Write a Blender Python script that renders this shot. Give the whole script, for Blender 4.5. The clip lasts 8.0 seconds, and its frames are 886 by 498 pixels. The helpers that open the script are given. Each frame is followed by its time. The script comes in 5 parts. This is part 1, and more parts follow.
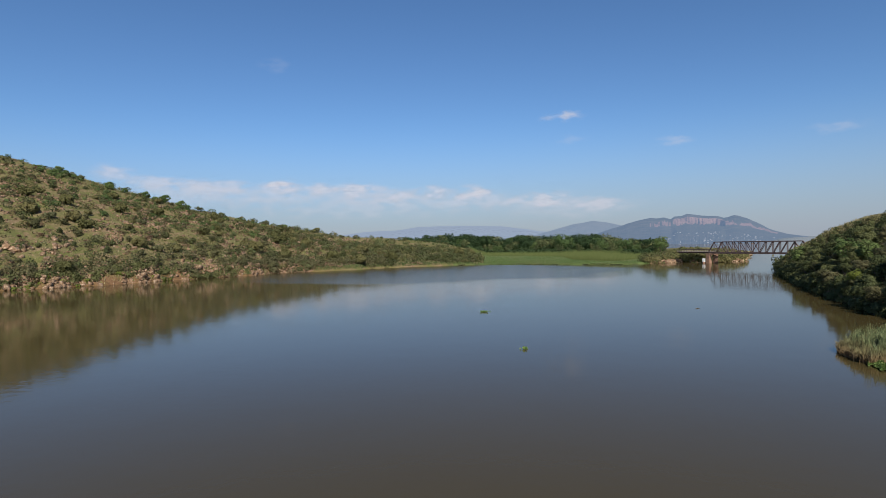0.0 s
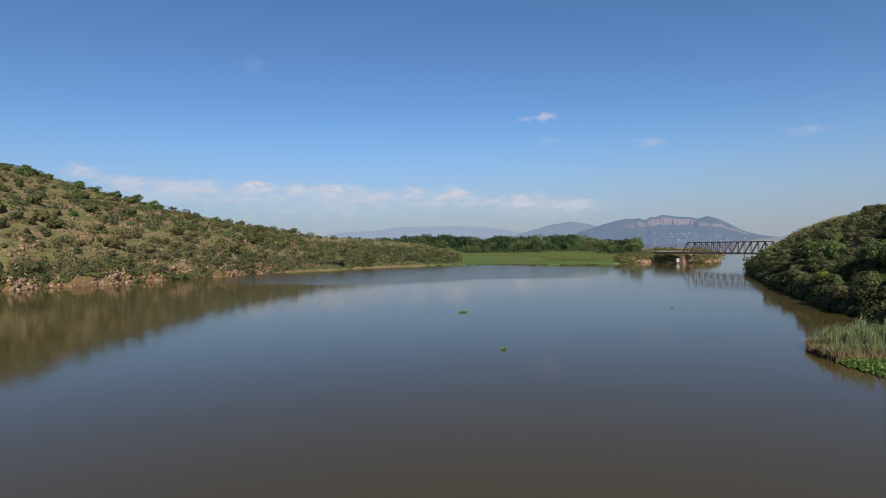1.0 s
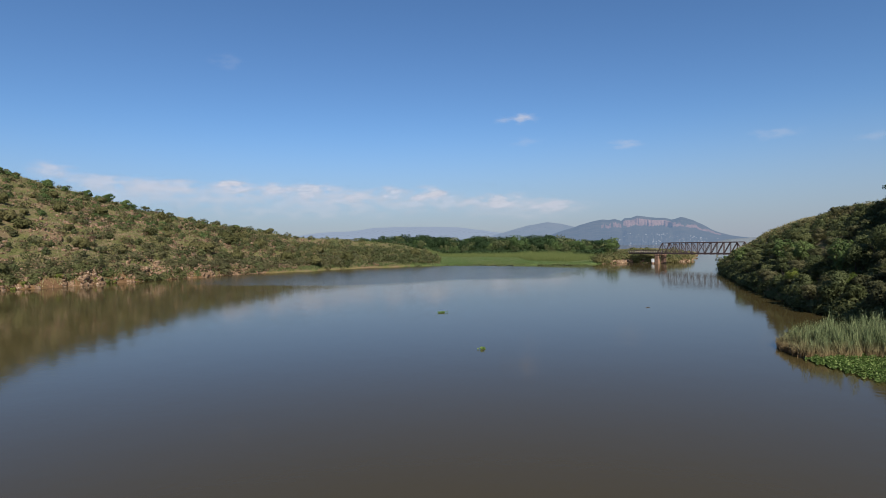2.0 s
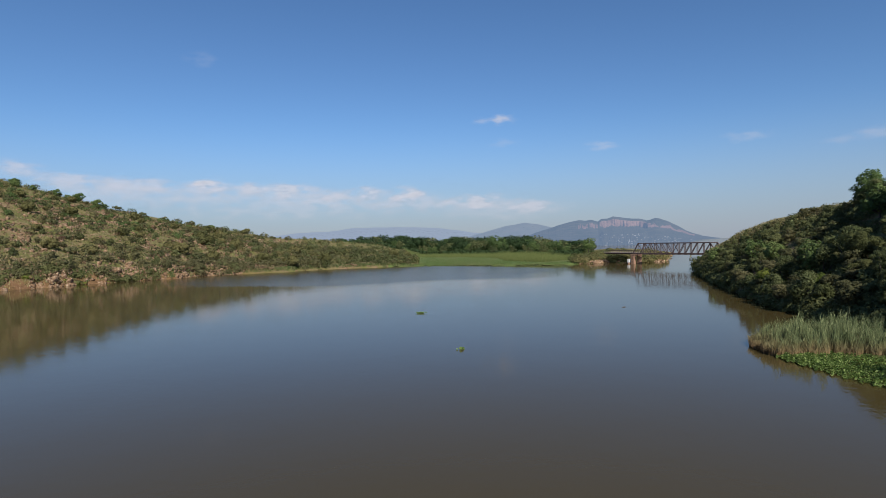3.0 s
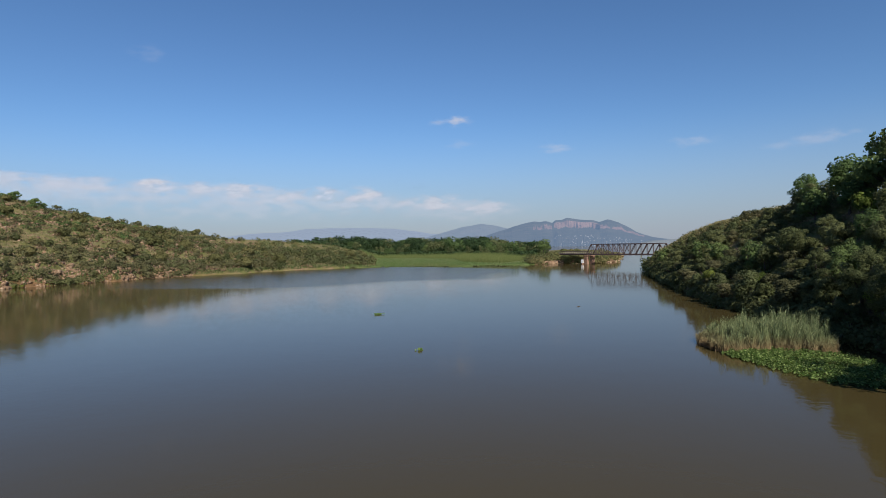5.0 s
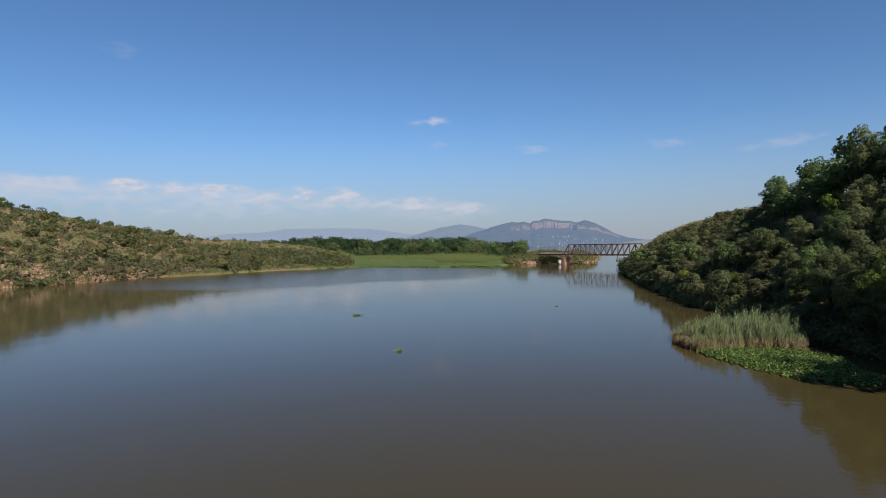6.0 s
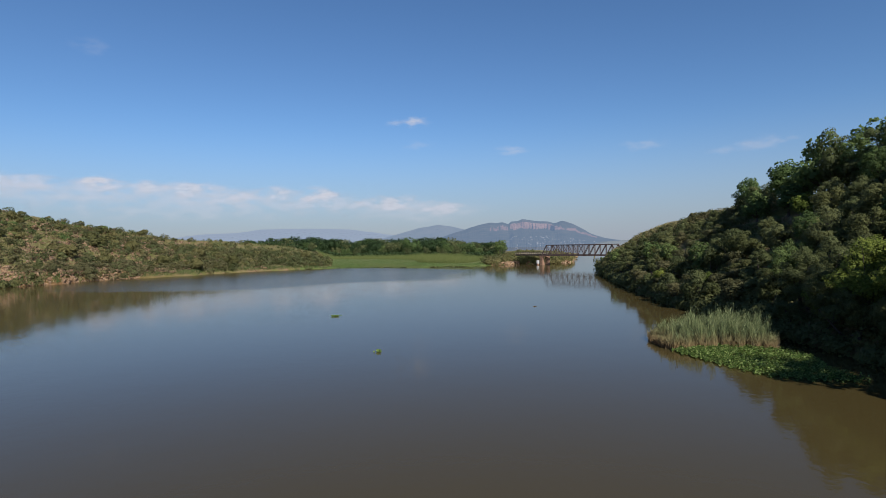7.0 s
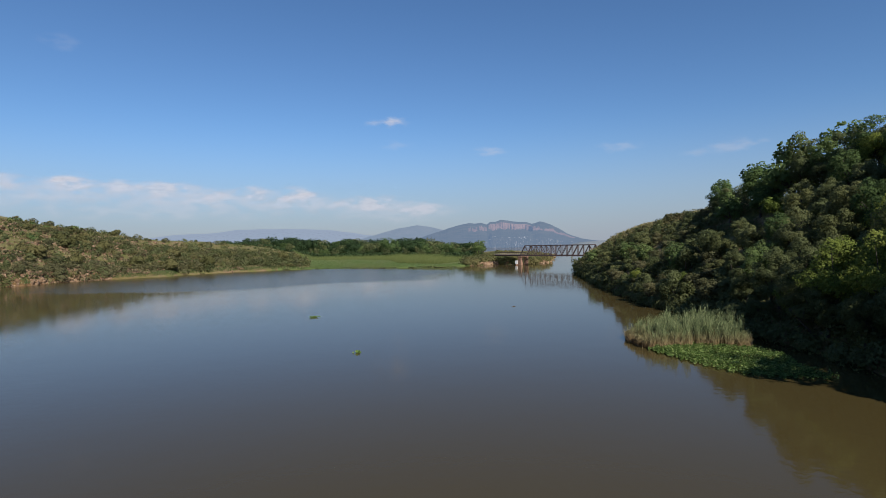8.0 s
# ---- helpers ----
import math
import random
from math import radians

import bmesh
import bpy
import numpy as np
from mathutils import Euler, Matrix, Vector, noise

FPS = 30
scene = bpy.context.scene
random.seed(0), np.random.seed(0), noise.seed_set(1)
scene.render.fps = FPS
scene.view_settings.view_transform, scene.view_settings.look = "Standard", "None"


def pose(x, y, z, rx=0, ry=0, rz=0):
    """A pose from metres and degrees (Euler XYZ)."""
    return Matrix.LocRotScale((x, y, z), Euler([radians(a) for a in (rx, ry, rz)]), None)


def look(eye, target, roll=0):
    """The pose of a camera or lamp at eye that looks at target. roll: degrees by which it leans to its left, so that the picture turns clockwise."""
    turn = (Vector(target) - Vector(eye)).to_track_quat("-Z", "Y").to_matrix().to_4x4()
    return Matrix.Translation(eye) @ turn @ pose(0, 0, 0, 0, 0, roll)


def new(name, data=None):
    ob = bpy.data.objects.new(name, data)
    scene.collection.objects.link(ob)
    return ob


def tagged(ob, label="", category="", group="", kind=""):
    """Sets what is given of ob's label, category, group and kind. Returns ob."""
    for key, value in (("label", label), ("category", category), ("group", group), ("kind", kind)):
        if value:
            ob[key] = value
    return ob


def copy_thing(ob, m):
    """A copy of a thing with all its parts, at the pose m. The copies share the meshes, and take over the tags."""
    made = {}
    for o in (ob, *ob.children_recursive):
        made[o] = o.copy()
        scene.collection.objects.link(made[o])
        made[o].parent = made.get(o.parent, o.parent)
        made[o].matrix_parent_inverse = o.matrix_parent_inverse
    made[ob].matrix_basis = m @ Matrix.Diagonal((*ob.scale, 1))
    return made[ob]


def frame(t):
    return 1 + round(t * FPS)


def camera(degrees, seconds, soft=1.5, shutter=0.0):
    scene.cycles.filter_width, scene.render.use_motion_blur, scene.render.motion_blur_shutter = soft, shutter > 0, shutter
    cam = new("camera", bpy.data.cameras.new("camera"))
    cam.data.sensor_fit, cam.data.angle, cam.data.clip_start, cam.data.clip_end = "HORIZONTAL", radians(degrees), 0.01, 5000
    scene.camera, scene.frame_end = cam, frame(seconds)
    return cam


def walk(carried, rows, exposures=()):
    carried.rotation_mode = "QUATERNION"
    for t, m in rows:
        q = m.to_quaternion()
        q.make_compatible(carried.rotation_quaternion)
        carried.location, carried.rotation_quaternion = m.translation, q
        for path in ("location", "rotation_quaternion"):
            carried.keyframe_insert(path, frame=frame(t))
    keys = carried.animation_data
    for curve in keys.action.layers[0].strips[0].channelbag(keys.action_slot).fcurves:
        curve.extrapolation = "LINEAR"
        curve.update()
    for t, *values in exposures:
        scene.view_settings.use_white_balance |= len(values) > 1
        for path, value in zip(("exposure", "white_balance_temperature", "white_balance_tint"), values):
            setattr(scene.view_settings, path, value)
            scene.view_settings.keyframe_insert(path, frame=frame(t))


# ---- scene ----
cam = camera(76.5, 8.0, soft=0.5)
EYE = 10.0
# seconds, metres right, yaw to the right in degrees
ROWS = [
    (0, -0.000, 0.00),
    (0.5, -0.038, 1.11),
    (1, -0.075, 2.23),
    (1.5, -0.113, 3.34),
    (3, -0.226, 6.66),
    (3.5, -0.264, 7.75),
    (4, -0.302, 8.85),
    (4.5, -0.340, 9.96),
    (6, -0.453, 13.26),
    (6.5, -0.491, 14.35),
    (7, -0.528, 15.44),
    (7.5, -0.566, 16.51),
    (8, -0.604, 17.60),
]
PITCH, ROLL = -0.65, 1.24
walk(cam, [(t, pose(x, 0, EYE, 90 + PITCH, ROLL, -yaw)) for t, x, yaw in ROWS], [(0.0, 0.64, 5980.0, 10.0), (8.0, 0.64, 5980.0, 10.0)])

# ---- light ----
SUN_AZ, SUN_EL = 171.0, 38.0  # degrees clockwise from the y axis, and above the horizon
world = bpy.data.worlds.new("sky")
scene.world = world
world.use_nodes = True
wn = world.node_tree
wn.nodes.clear()
sky = wn.nodes.new("ShaderNodeTexSky")
sky.sky_type = "NISHITA"
sky.sun_disc = False
sky.sun_elevation, sky.sun_rotation = radians(SUN_EL), radians(SUN_AZ)
sky.altitude, sky.air_density, sky.dust_density, sky.ozone_density = 1200.0, 1.1, 0.22, 5.1
bg = wn.nodes.new("ShaderNodeBackground")
bg.inputs["Strength"].default_value = 0.063
out = wn.nodes.new("ShaderNodeOutputWorld")
clear_air = wn.nodes.new("ShaderNodeHueSaturation")
clear_air.inputs["Saturation"].default_value = 1.05
wn.links.new(sky.outputs[0], clear_air.inputs["Color"])
wn.links.new(clear_air.outputs[0], bg.inputs["Color"])
wn.links.new(bg.outputs[0], out.inputs["Surface"])

sun = new("sun", bpy.data.lights.new("sun", "SUN"))
sun.data.energy, sun.data.angle, sun.data.color = 4.4, radians(0.6), (1.0, 0.89, 0.74)
sun_dir = Vector((math.sin(radians(SUN_AZ)) * math.cos(radians(SUN_EL)), math.cos(radians(SUN_AZ)) * math.cos(radians(SUN_EL)), math.sin(radians(SUN_EL))))
sun.matrix_world = look(sun_dir * 300, (0, 0, 0))


# ---- materials ----
def polar(az, r):
    return r * math.sin(radians(az)), r * math.cos(radians(az))


def shader(name):
    """An empty node material, its node tree, its Principled node and a helper that adds a linked node."""
    m = bpy.data.materials.new(name)
    m.use_nodes = True
    nt = m.node_tree
    p = nt.nodes["Principled BSDF"]

    def add(kind, **ins):
        n = nt.nodes.new("ShaderNode" + kind)
        for key, value in ins.items():
            slot = n.inputs[int(key[1:])] if key[0] == "i" and key[1:].isdigit() else n.inputs[key.replace("_", " ")]
            if isinstance(value, bpy.types.NodeSocket):
                nt.links.new(value, slot)
            else:
                slot.default_value = value
        return n

    return m, nt, p, add


def rgb(c):
    return (*c, 1.0)


def ramp(add, fac, stops):
    n = add("ValToRGB", Fac=fac)
    e = n.color_ramp.elements
    while len(e) < len(stops):
        e.new(0.5)
    for el, (pos, c) in zip(e, stops):
        el.position, el.color = pos, rgb(c)
    return n.outputs[0]


def mix(add, fac, a, b, mode="MIX"):
    n = add("Mix")
    n.data_type, n.blend_type = "RGBA", mode
    for slot, value in ((n.inputs[0], fac), (n.inputs[6], a), (n.inputs[7], b)):
        if isinstance(value, bpy.types.NodeSocket):
            n.id_data.links.new(value, slot)
        else:
            slot.default_value = value if isinstance(value, float) else rgb(value)
    return n.outputs[2]


def leaf_material(name, dark, light, tip, through_light=0.5, gloss=0.12, mottle=0.5):
    """Foliage: colour varies by tree and by leaf clump; part of the light passes through."""
    m, nt, p, add = shader(name)
    isl = add("NewGeometry").outputs["Random Per Island"]
    obj = add("ObjectInfo").outputs["Random"]
    dark = tuple(0.75 * a + 0.25 * b for a, b in zip(dark, light))
    tip = tuple(0.7 * a + 0.3 * b for a, b in zip(tip, light))
    drift = add("TexNoise", Vector=add("TexCoord").outputs["Object"], Scale=0.7, Detail=3.0)
    own = add("Math", i0=isl, i1=mottle)
    own.operation = "MULTIPLY"
    both = add("Math", i0=drift.outputs[0], i1=1.0 - mottle, i2=own.outputs[0])
    both.operation = "MULTIPLY_ADD"
    c = ramp(add, both.outputs[0], [(0.15, dark), (0.55, light), (0.85, tip)])
    shade = add("MapRange", Value=obj)
    shade.inputs[3].default_value, shade.inputs[4].default_value = 0.72, 1.22
    hue = add("HueSaturation", Color=c, Value=shade.outputs[0])
    h2 = add("MapRange", Value=obj)
    h2.inputs[3].default_value, h2.inputs[4].default_value = 0.515, 0.485
    nt.links.new(h2.outputs[0], hue.inputs["Hue"])
    p.inputs["Roughness"].default_value = 0.7 if gloss < 0.3 else 0.4
    p.inputs["Specular IOR Level"].default_value = gloss
    nt.links.new(hue.outputs[0], p.inputs["Base Color"])
    tr = add("BsdfTranslucent", Color=hue.outputs[0])
    mx = add("MixShader", i0=through_light, i1=p.outputs[0], i2=tr.outputs[0])
    nt.links.new(mx.outputs[0], nt.nodes["Material Output"].inputs["Surface"])
    return m


LEAF_DARK = leaf_material("leaf_dark", (0.066, 0.075, 0.031), (0.124, 0.139, 0.055), (0.182, 0.198, 0.082))
LEAF_OLIVE = leaf_material("leaf_olive", (0.09, 0.088, 0.034), (0.168, 0.162, 0.064), (0.24, 0.228, 0.1))
LEAF_SAGE = leaf_material("leaf_sage", (0.09, 0.094, 0.046), (0.165, 0.168, 0.08), (0.24, 0.238, 0.122))
LEAF_MOSS = leaf_material("leaf_moss", (0.077, 0.089, 0.038), (0.142, 0.162, 0.068), (0.205, 0.226, 0.1))
LEAF_GREY = leaf_material("leaf_grey", (0.078, 0.078, 0.038), (0.14, 0.138, 0.065), (0.208, 0.203, 0.1))
LEAF_GREEN = leaf_material("leaf_green", (0.07, 0.104, 0.036), (0.13, 0.186, 0.063), (0.19, 0.25, 0.094))
LEAF_BRIGHT = leaf_material("leaf_bright", (0.1, 0.132, 0.026), (0.195, 0.24, 0.05), (0.29, 0.33, 0.088))
LEAF_WOOD = leaf_material("leaf_wood", (0.038, 0.062, 0.026), (0.07, 0.11, 0.043), (0.11, 0.155, 0.065))
LEAF_DRY = leaf_material("leaf_dry", (0.11, 0.075, 0.042), (0.17, 0.12, 0.07), (0.23, 0.17, 0.105))
GRASS_DRY = leaf_material("grass_dry", (0.17, 0.15, 0.074), (0.29, 0.255, 0.135), (0.4, 0.355, 0.21))
GRASS_FRESH = leaf_material("grass_fresh", (0.118, 0.126, 0.046), (0.2, 0.204, 0.077), (0.3, 0.292, 0.132))
GRASS_GREEN = leaf_material("grass_green", (0.058, 0.092, 0.028), (0.098, 0.14, 0.044), (0.15, 0.185, 0.068))


def reed_material():
    """Reed blades: straw-brown at the foot, green above, varying from blade to blade."""
    m = leaf_material("reed_blade", (0.06, 0.092, 0.04), (0.13, 0.17, 0.072), (0.26, 0.3, 0.15), 0.4, 0.2, 0.9)
    nt = m.node_tree
    hue = next(n for n in nt.nodes if n.bl_idname == "ShaderNodeHueSaturation")
    co, sep = nt.nodes.new("ShaderNodeTexCoord"), nt.nodes.new("ShaderNodeSeparateXYZ")
    up = nt.nodes.new("ShaderNodeMapRange")
    up.inputs[1].default_value, up.inputs[2].default_value = 0.25, 1.35
    blend = nt.nodes.new("ShaderNodeMix")
    blend.data_type = "RGBA"
    blend.inputs[6].default_value = (0.235, 0.17, 0.08, 1)
    source = hue.inputs["Color"].links[0].from_socket
    nt.links.new(co.outputs["Object"], sep.inputs[0])
    nt.links.new(sep.outputs["Z"], up.inputs[0])
    nt.links.new(up.outputs[0], blend.inputs[0])
    nt.links.new(source, blend.inputs[7])
    nt.links.new(blend.outputs[2], hue.inputs["Color"])
    return m


REED = reed_material()
MARSH = leaf_material("marsh_blade", (0.06, 0.085, 0.026), (0.1, 0.132, 0.042), (0.16, 0.175, 0.075))
FLOATING = leaf_material("floating_leaf", (0.09, 0.16, 0.035), (0.15, 0.24, 0.06), (0.26, 0.36, 0.12), 0.5, 0.3, 0.9)
HYACINTH = leaf_material("hyacinth_leaf", (0.04, 0.072, 0.013), (0.125, 0.195, 0.036), (0.42, 0.5, 0.17), 0.45, 0.2, 0.95)


def bark_material():
    m, nt, p, add = shader("bark")
    co = add("TexCoord").outputs["Object"]
    n = add("TexNoise", Vector=co, Scale=9.0, Detail=5.0)
    nt.links.new(ramp(add, n.outputs[0], [(0.3, (0.035, 0.027, 0.02)), (0.7, (0.10, 0.082, 0.064))]), p.inputs["Base Color"])
    p.inputs["Roughness"].default_value = 0.9
    b = add("Bump", Height=n.outputs[0], Strength=0.6, Distance=0.05)
    nt.links.new(b.outputs[0], p.inputs["Normal"])
    return m


BARK = bark_material()


def ground_material():
    """Stony hillside: ochre soil, dry grass and thin green cover, in patches."""
    m, nt, p, add = shader("hillside_soil")
    co = add("TexCoord").outputs["Object"]
    big = add("TexNoise", Vector=co, Scale=0.035, Detail=4.0)
    mid = add("TexNoise", Vector=co, Scale=0.22, Detail=6.0, Roughness=0.65)
    fine = add("TexNoise", Vector=co, Scale=0.8, Detail=8.0, Roughness=0.85)
    soil = ramp(add, fine.outputs[0], [(0.3, (0.08, 0.05, 0.027)), (0.52, (0.195, 0.138, 0.076)), (0.75, (0.39, 0.305, 0.195))])
    grass = ramp(add, fine.outputs[0], [(0.3, (0.07, 0.072, 0.022)), (0.55, (0.135, 0.132, 0.042)), (0.75, (0.22, 0.205, 0.08))])
    f1 = ramp(add, mid.outputs[0], [(0.42, (0, 0, 0)), (0.56, (1, 1, 1))])
    c = mix(add, f1, soil, grass)
    green = ramp(add, fine.outputs[0], [(0.3, (0.04, 0.058, 0.016)), (0.7, (0.11, 0.13, 0.04))])
    f2 = ramp(add, big.outputs[0], [(0.42, (0, 0, 0)), (0.62, (0.4, 0.4, 0.4))])
    c = mix(add, f2, c, green)
    # bare red earth where the water has cut the bank
    z = add("SeparateXYZ", Vector=co).outputs["Z"]
    wave = add("Math", i0=mid.outputs[0], i1=6.0)
    wave.operation = "MULTIPLY"
    cut = add("Math", i0=z, i1=wave.outputs[0])
    cut.operation = "ADD"
    f3 = ramp(add, add("MapRange", Value=cut.outputs[0], i1=4.6, i2=7.0).outputs[0], [(0.0, (0.7, 0.7, 0.7)), (1.0, (0, 0, 0))])
    red = ramp(add, fine.outputs[0], [(0.3, (0.06, 0.026, 0.013)), (0.52, (0.15, 0.072, 0.036)), (0.75, (0.27, 0.155, 0.09))])
    hill = add("MapRange", Value=add("SeparateXYZ", Vector=co).outputs["X"], i1=-35.0, i2=-60.0)
    c = mix(add, mix(add, 1.0, f3, hill.outputs[0], "MULTIPLY"), c, red)
    nt.links.new(c, p.inputs["Base Color"])
    p.inputs["Roughness"].default_value = 0.95
    p.inputs["Specular IOR Level"].default_value = 0.15
    b = add("Bump", Height=fine.outputs[0], Strength=0.8, Distance=0.4)
    nt.links.new(b.outputs[0], p.inputs["Normal"])
    return m


def meadow_material():
    m, nt, p, add = shader("marsh_grass")
    co = add("TexCoord").outputs["Object"]
    mid = add("TexNoise", Vector=co, Scale=0.06, Detail=5.0)
    fine = add("TexNoise", Vector=co, Scale=1.3, Detail=5.0, Roughness=0.7)
    a = ramp(add, fine.outputs[0], [(0.3, (0.055, 0.088, 0.02)), (0.7, (0.11, 0.158, 0.04))])
    b = ramp(add, fine.outputs[0], [(0.3, (0.085, 0.105, 0.032)), (0.7, (0.165, 0.175, 0.062))])
    nt.links.new(mix(add, ramp(add, mid.outputs[0], [(0.42, (0, 0, 0)), (0.6, (1, 1, 1))]), a, b), p.inputs["Base Color"])
    p.inputs["Roughness"].default_value = 0.9
    p.inputs["Specular IOR Level"].default_value = 0.2
    bm_ = add("Bump", Height=fine.outputs[0], Strength=0.7, Distance=0.4)
    nt.links.new(bm_.outputs[0], p.inputs["Normal"])
    return m


def water_material():
    """Silty lake water: brown below, mirror-like at a low angle, with faint ripples in drifting patches."""
    m, nt, p, add = shader("lake_water")
    co = add("TexCoord").outputs["Object"]
    silt = add("TexNoise", Vector=co, Scale=0.012, Detail=3.0)
    nt.links.new(ramp(add, silt.outputs[0], [(0.3, (0.047, 0.036, 0.013)), (0.7, (0.056, 0.043, 0.017))]), p.inputs["Base Color"])
    p.inputs["IOR"].default_value = 1.29
    patch = add("TexNoise", Vector=co, Scale=0.02, Detail=2.0)
    rough = add("MapRange", Value=patch.outputs[0])
    rough.inputs[1].default_value, rough.inputs[2].default_value = 0.35, 0.7
    rough.inputs[3].default_value, rough.inputs[4].default_value = 0.05, 0.08
    nt.links.new(rough.outputs[0], p.inputs["Roughness"])
    rip = add("TexNoise", Vector=co, Scale=1.6, Detail=3.0)
    swell = add("TexNoise", Vector=co, Scale=0.25, Detail=2.0)
    # a breeze-ruffled stretch off the marsh
    shift = add("VectorMath", i0=co, i1=(6.0, -192.0, 0.0))
    shift.operation = "ADD"
    oval = add("VectorMath", i0=shift.outputs[0], i1=(1 / 66.0, 1 / 50.0, 0.0))
    oval.operation = "MULTIPLY"
    length = add("VectorMath", i0=oval.outputs[0])
    length.operation = "LENGTH"
    wobble = add("Math", i0=patch.outputs[0], i1=0.9)
    wobble.operation = "MULTIPLY"
    edge = add("Math", i0=length.outputs["Value"], i1=wobble.outputs[0])
    edge.operation = "ADD"
    ruffle = add("MapRange", Value=edge.outputs[0])
    ruffle.interpolation_type = "SMOOTHSTEP"
    ruffle.inputs[1].default_value, ruffle.inputs[2].default_value = 1.6, 1.32
    ruffle.inputs[3].default_value, ruffle.inputs[4].default_value = 0.0, 0.13
    spread = add("Math", i0=rough.outputs[0], i1=ruffle.outputs[0])
    spread.operation = "ADD"
    nt.links.new(spread.outputs[0], p.inputs["Roughness"])
    b1 = add("Bump", Height=swell.outputs[0], Strength=0.024, Distance=0.4)
    b2 = add("Bump", Height=rip.outputs[0], Strength=0.065, Distance=0.1, Normal=b1.outputs[0])
    nt.links.new(b2.outputs[0], p.inputs["Normal"])
    murk = add("BsdfDiffuse", Color=rgb((0.055, 0.042, 0.017)))
    mx = add("MixShader", i0=0.13, i1=p.outputs[0], i2=murk.outputs[0])
    nt.links.new(mx.outputs[0], nt.nodes["Material Output"].inputs["Surface"])
    return m


def rock_material():
    m, nt, p, add = shader("ochre_rock")
    co = add("TexCoord").outputs["Object"]
    n = add("TexNoise", Vector=co, Scale=1.6, Detail=8.0, Roughness=0.7)
    r = add("ObjectInfo").outputs["Random"]
    c = ramp(add, n.outputs[0], [(0.3, (0.066, 0.034, 0.017)), (0.5, (0.2, 0.12, 0.062)), (0.7, (0.5, 0.38, 0.265))])
    lump = add("NewGeometry").outputs["Random Per Island"]
    both = add("Math", i0=r, i1=lump)
    both.operation = "ADD"
    v = add("MapRange", Value=both.outputs[0], i2=2.0)
    v.inputs[3].default_value, v.inputs[4].default_value = 0.5, 1.1
    h = add("HueSaturation", Color=c, Value=v.outputs[0])
    nt.links.new(h.outputs[0], p.inputs["Base Color"])
    p.inputs["Roughness"].default_value = 0.9
    b = add("Bump", Height=n.outputs[0], Strength=0.8, Distance=0.2)
    nt.links.new(b.outputs[0], p.inputs["Normal"])
    return m


def plain_material(name, a, b, scale, rough=0.7, metal=0.0, bump=0.3):
    """Two tones in a fine and a coarse noise, with relief."""
    m, nt, p, add = shader(name)
    co = add("TexCoord").outputs["Object"]
    n = add("TexNoise", Vector=co, Scale=scale, Detail=7.0, Roughness=0.65)
    n2 = add("TexNoise", Vector=co, Scale=scale * 0.15, Detail=3.0)
    s = add("Math", i0=n.outputs[0], i1=n2.outputs[0])
    s.operation = "ADD"
    nt.links.new(ramp(add, s.outputs[0], [(0.75, a), (1.2, b)]), p.inputs["Base Color"])
    p.inputs["Roughness"].default_value, p.inputs["Metallic"].default_value = rough, metal
    bp = add("Bump", Height=n.outputs[0], Strength=bump, Distance=0.05)
    nt.links.new(bp.outputs[0], p.inputs["Normal"])
    return m


GROUND, MEADOW, WATER, ROCK = ground_material(), meadow_material(), water_material(), rock_material()
STEEL = plain_material("rusty_steel", (0.03, 0.022, 0.022), (0.07, 0.045, 0.041), 1.5, 0.7)
SLEEPER = plain_material("weathered_timber", (0.06, 0.05, 0.04), (0.2, 0.17, 0.14), 2.0, 0.9)
CONCRETE = plain_material("stained_concrete", (0.06, 0.031, 0.02), (0.24, 0.145, 0.095), 0.9, 0.9)
WHITEWASH = plain_material("white_paint", (0.66, 0.64, 0.60), (0.82, 0.81, 0.78), 1.5, 0.7)
def hazed_paint(name, colour):
    """Far paint with the bluish haze of kilometres mixed in as glow."""
    m, nt, p, add = shader(name)
    n = add("TexNoise", Vector=add("TexCoord").outputs["Object"], Scale=0.3)
    nt.links.new(ramp(add, n.outputs[0], [(0.3, tuple(c * 0.85 for c in colour)), (0.7, colour)]), p.inputs["Base Color"])
    haze_glow = add("Emission", Color=rgb((0.13, 0.175, 0.245)), Strength=1.0)
    mx = add("MixShader", i0=0.5, i1=p.outputs[0], i2=haze_glow.outputs[0])
    nt.links.new(mx.outputs[0], nt.nodes["Material Output"].inputs["Surface"])
    return m


FAR_WHITE, FAR_ROOF = hazed_paint("far_whitewash", (0.66, 0.66, 0.65)), hazed_paint("far_roof", (0.3, 0.27, 0.26))


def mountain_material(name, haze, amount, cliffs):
    """Far mountain: bushveld slopes and red cliffs, with kilometres of bluish haze mixed in as glow."""
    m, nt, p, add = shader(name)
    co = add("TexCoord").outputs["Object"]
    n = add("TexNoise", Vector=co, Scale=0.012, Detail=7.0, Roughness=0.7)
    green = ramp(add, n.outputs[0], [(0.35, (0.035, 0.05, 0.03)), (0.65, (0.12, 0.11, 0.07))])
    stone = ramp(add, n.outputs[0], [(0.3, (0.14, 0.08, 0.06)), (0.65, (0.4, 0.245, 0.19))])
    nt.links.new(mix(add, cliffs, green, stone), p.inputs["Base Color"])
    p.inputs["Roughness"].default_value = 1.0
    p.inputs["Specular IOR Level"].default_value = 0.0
    haze_glow = add("Emission", Color=rgb(haze), Strength=1.0)
    mx = add("MixShader", i0=amount, i1=p.outputs[0], i2=haze_glow.outputs[0])
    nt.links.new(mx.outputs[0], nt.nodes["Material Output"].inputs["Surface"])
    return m


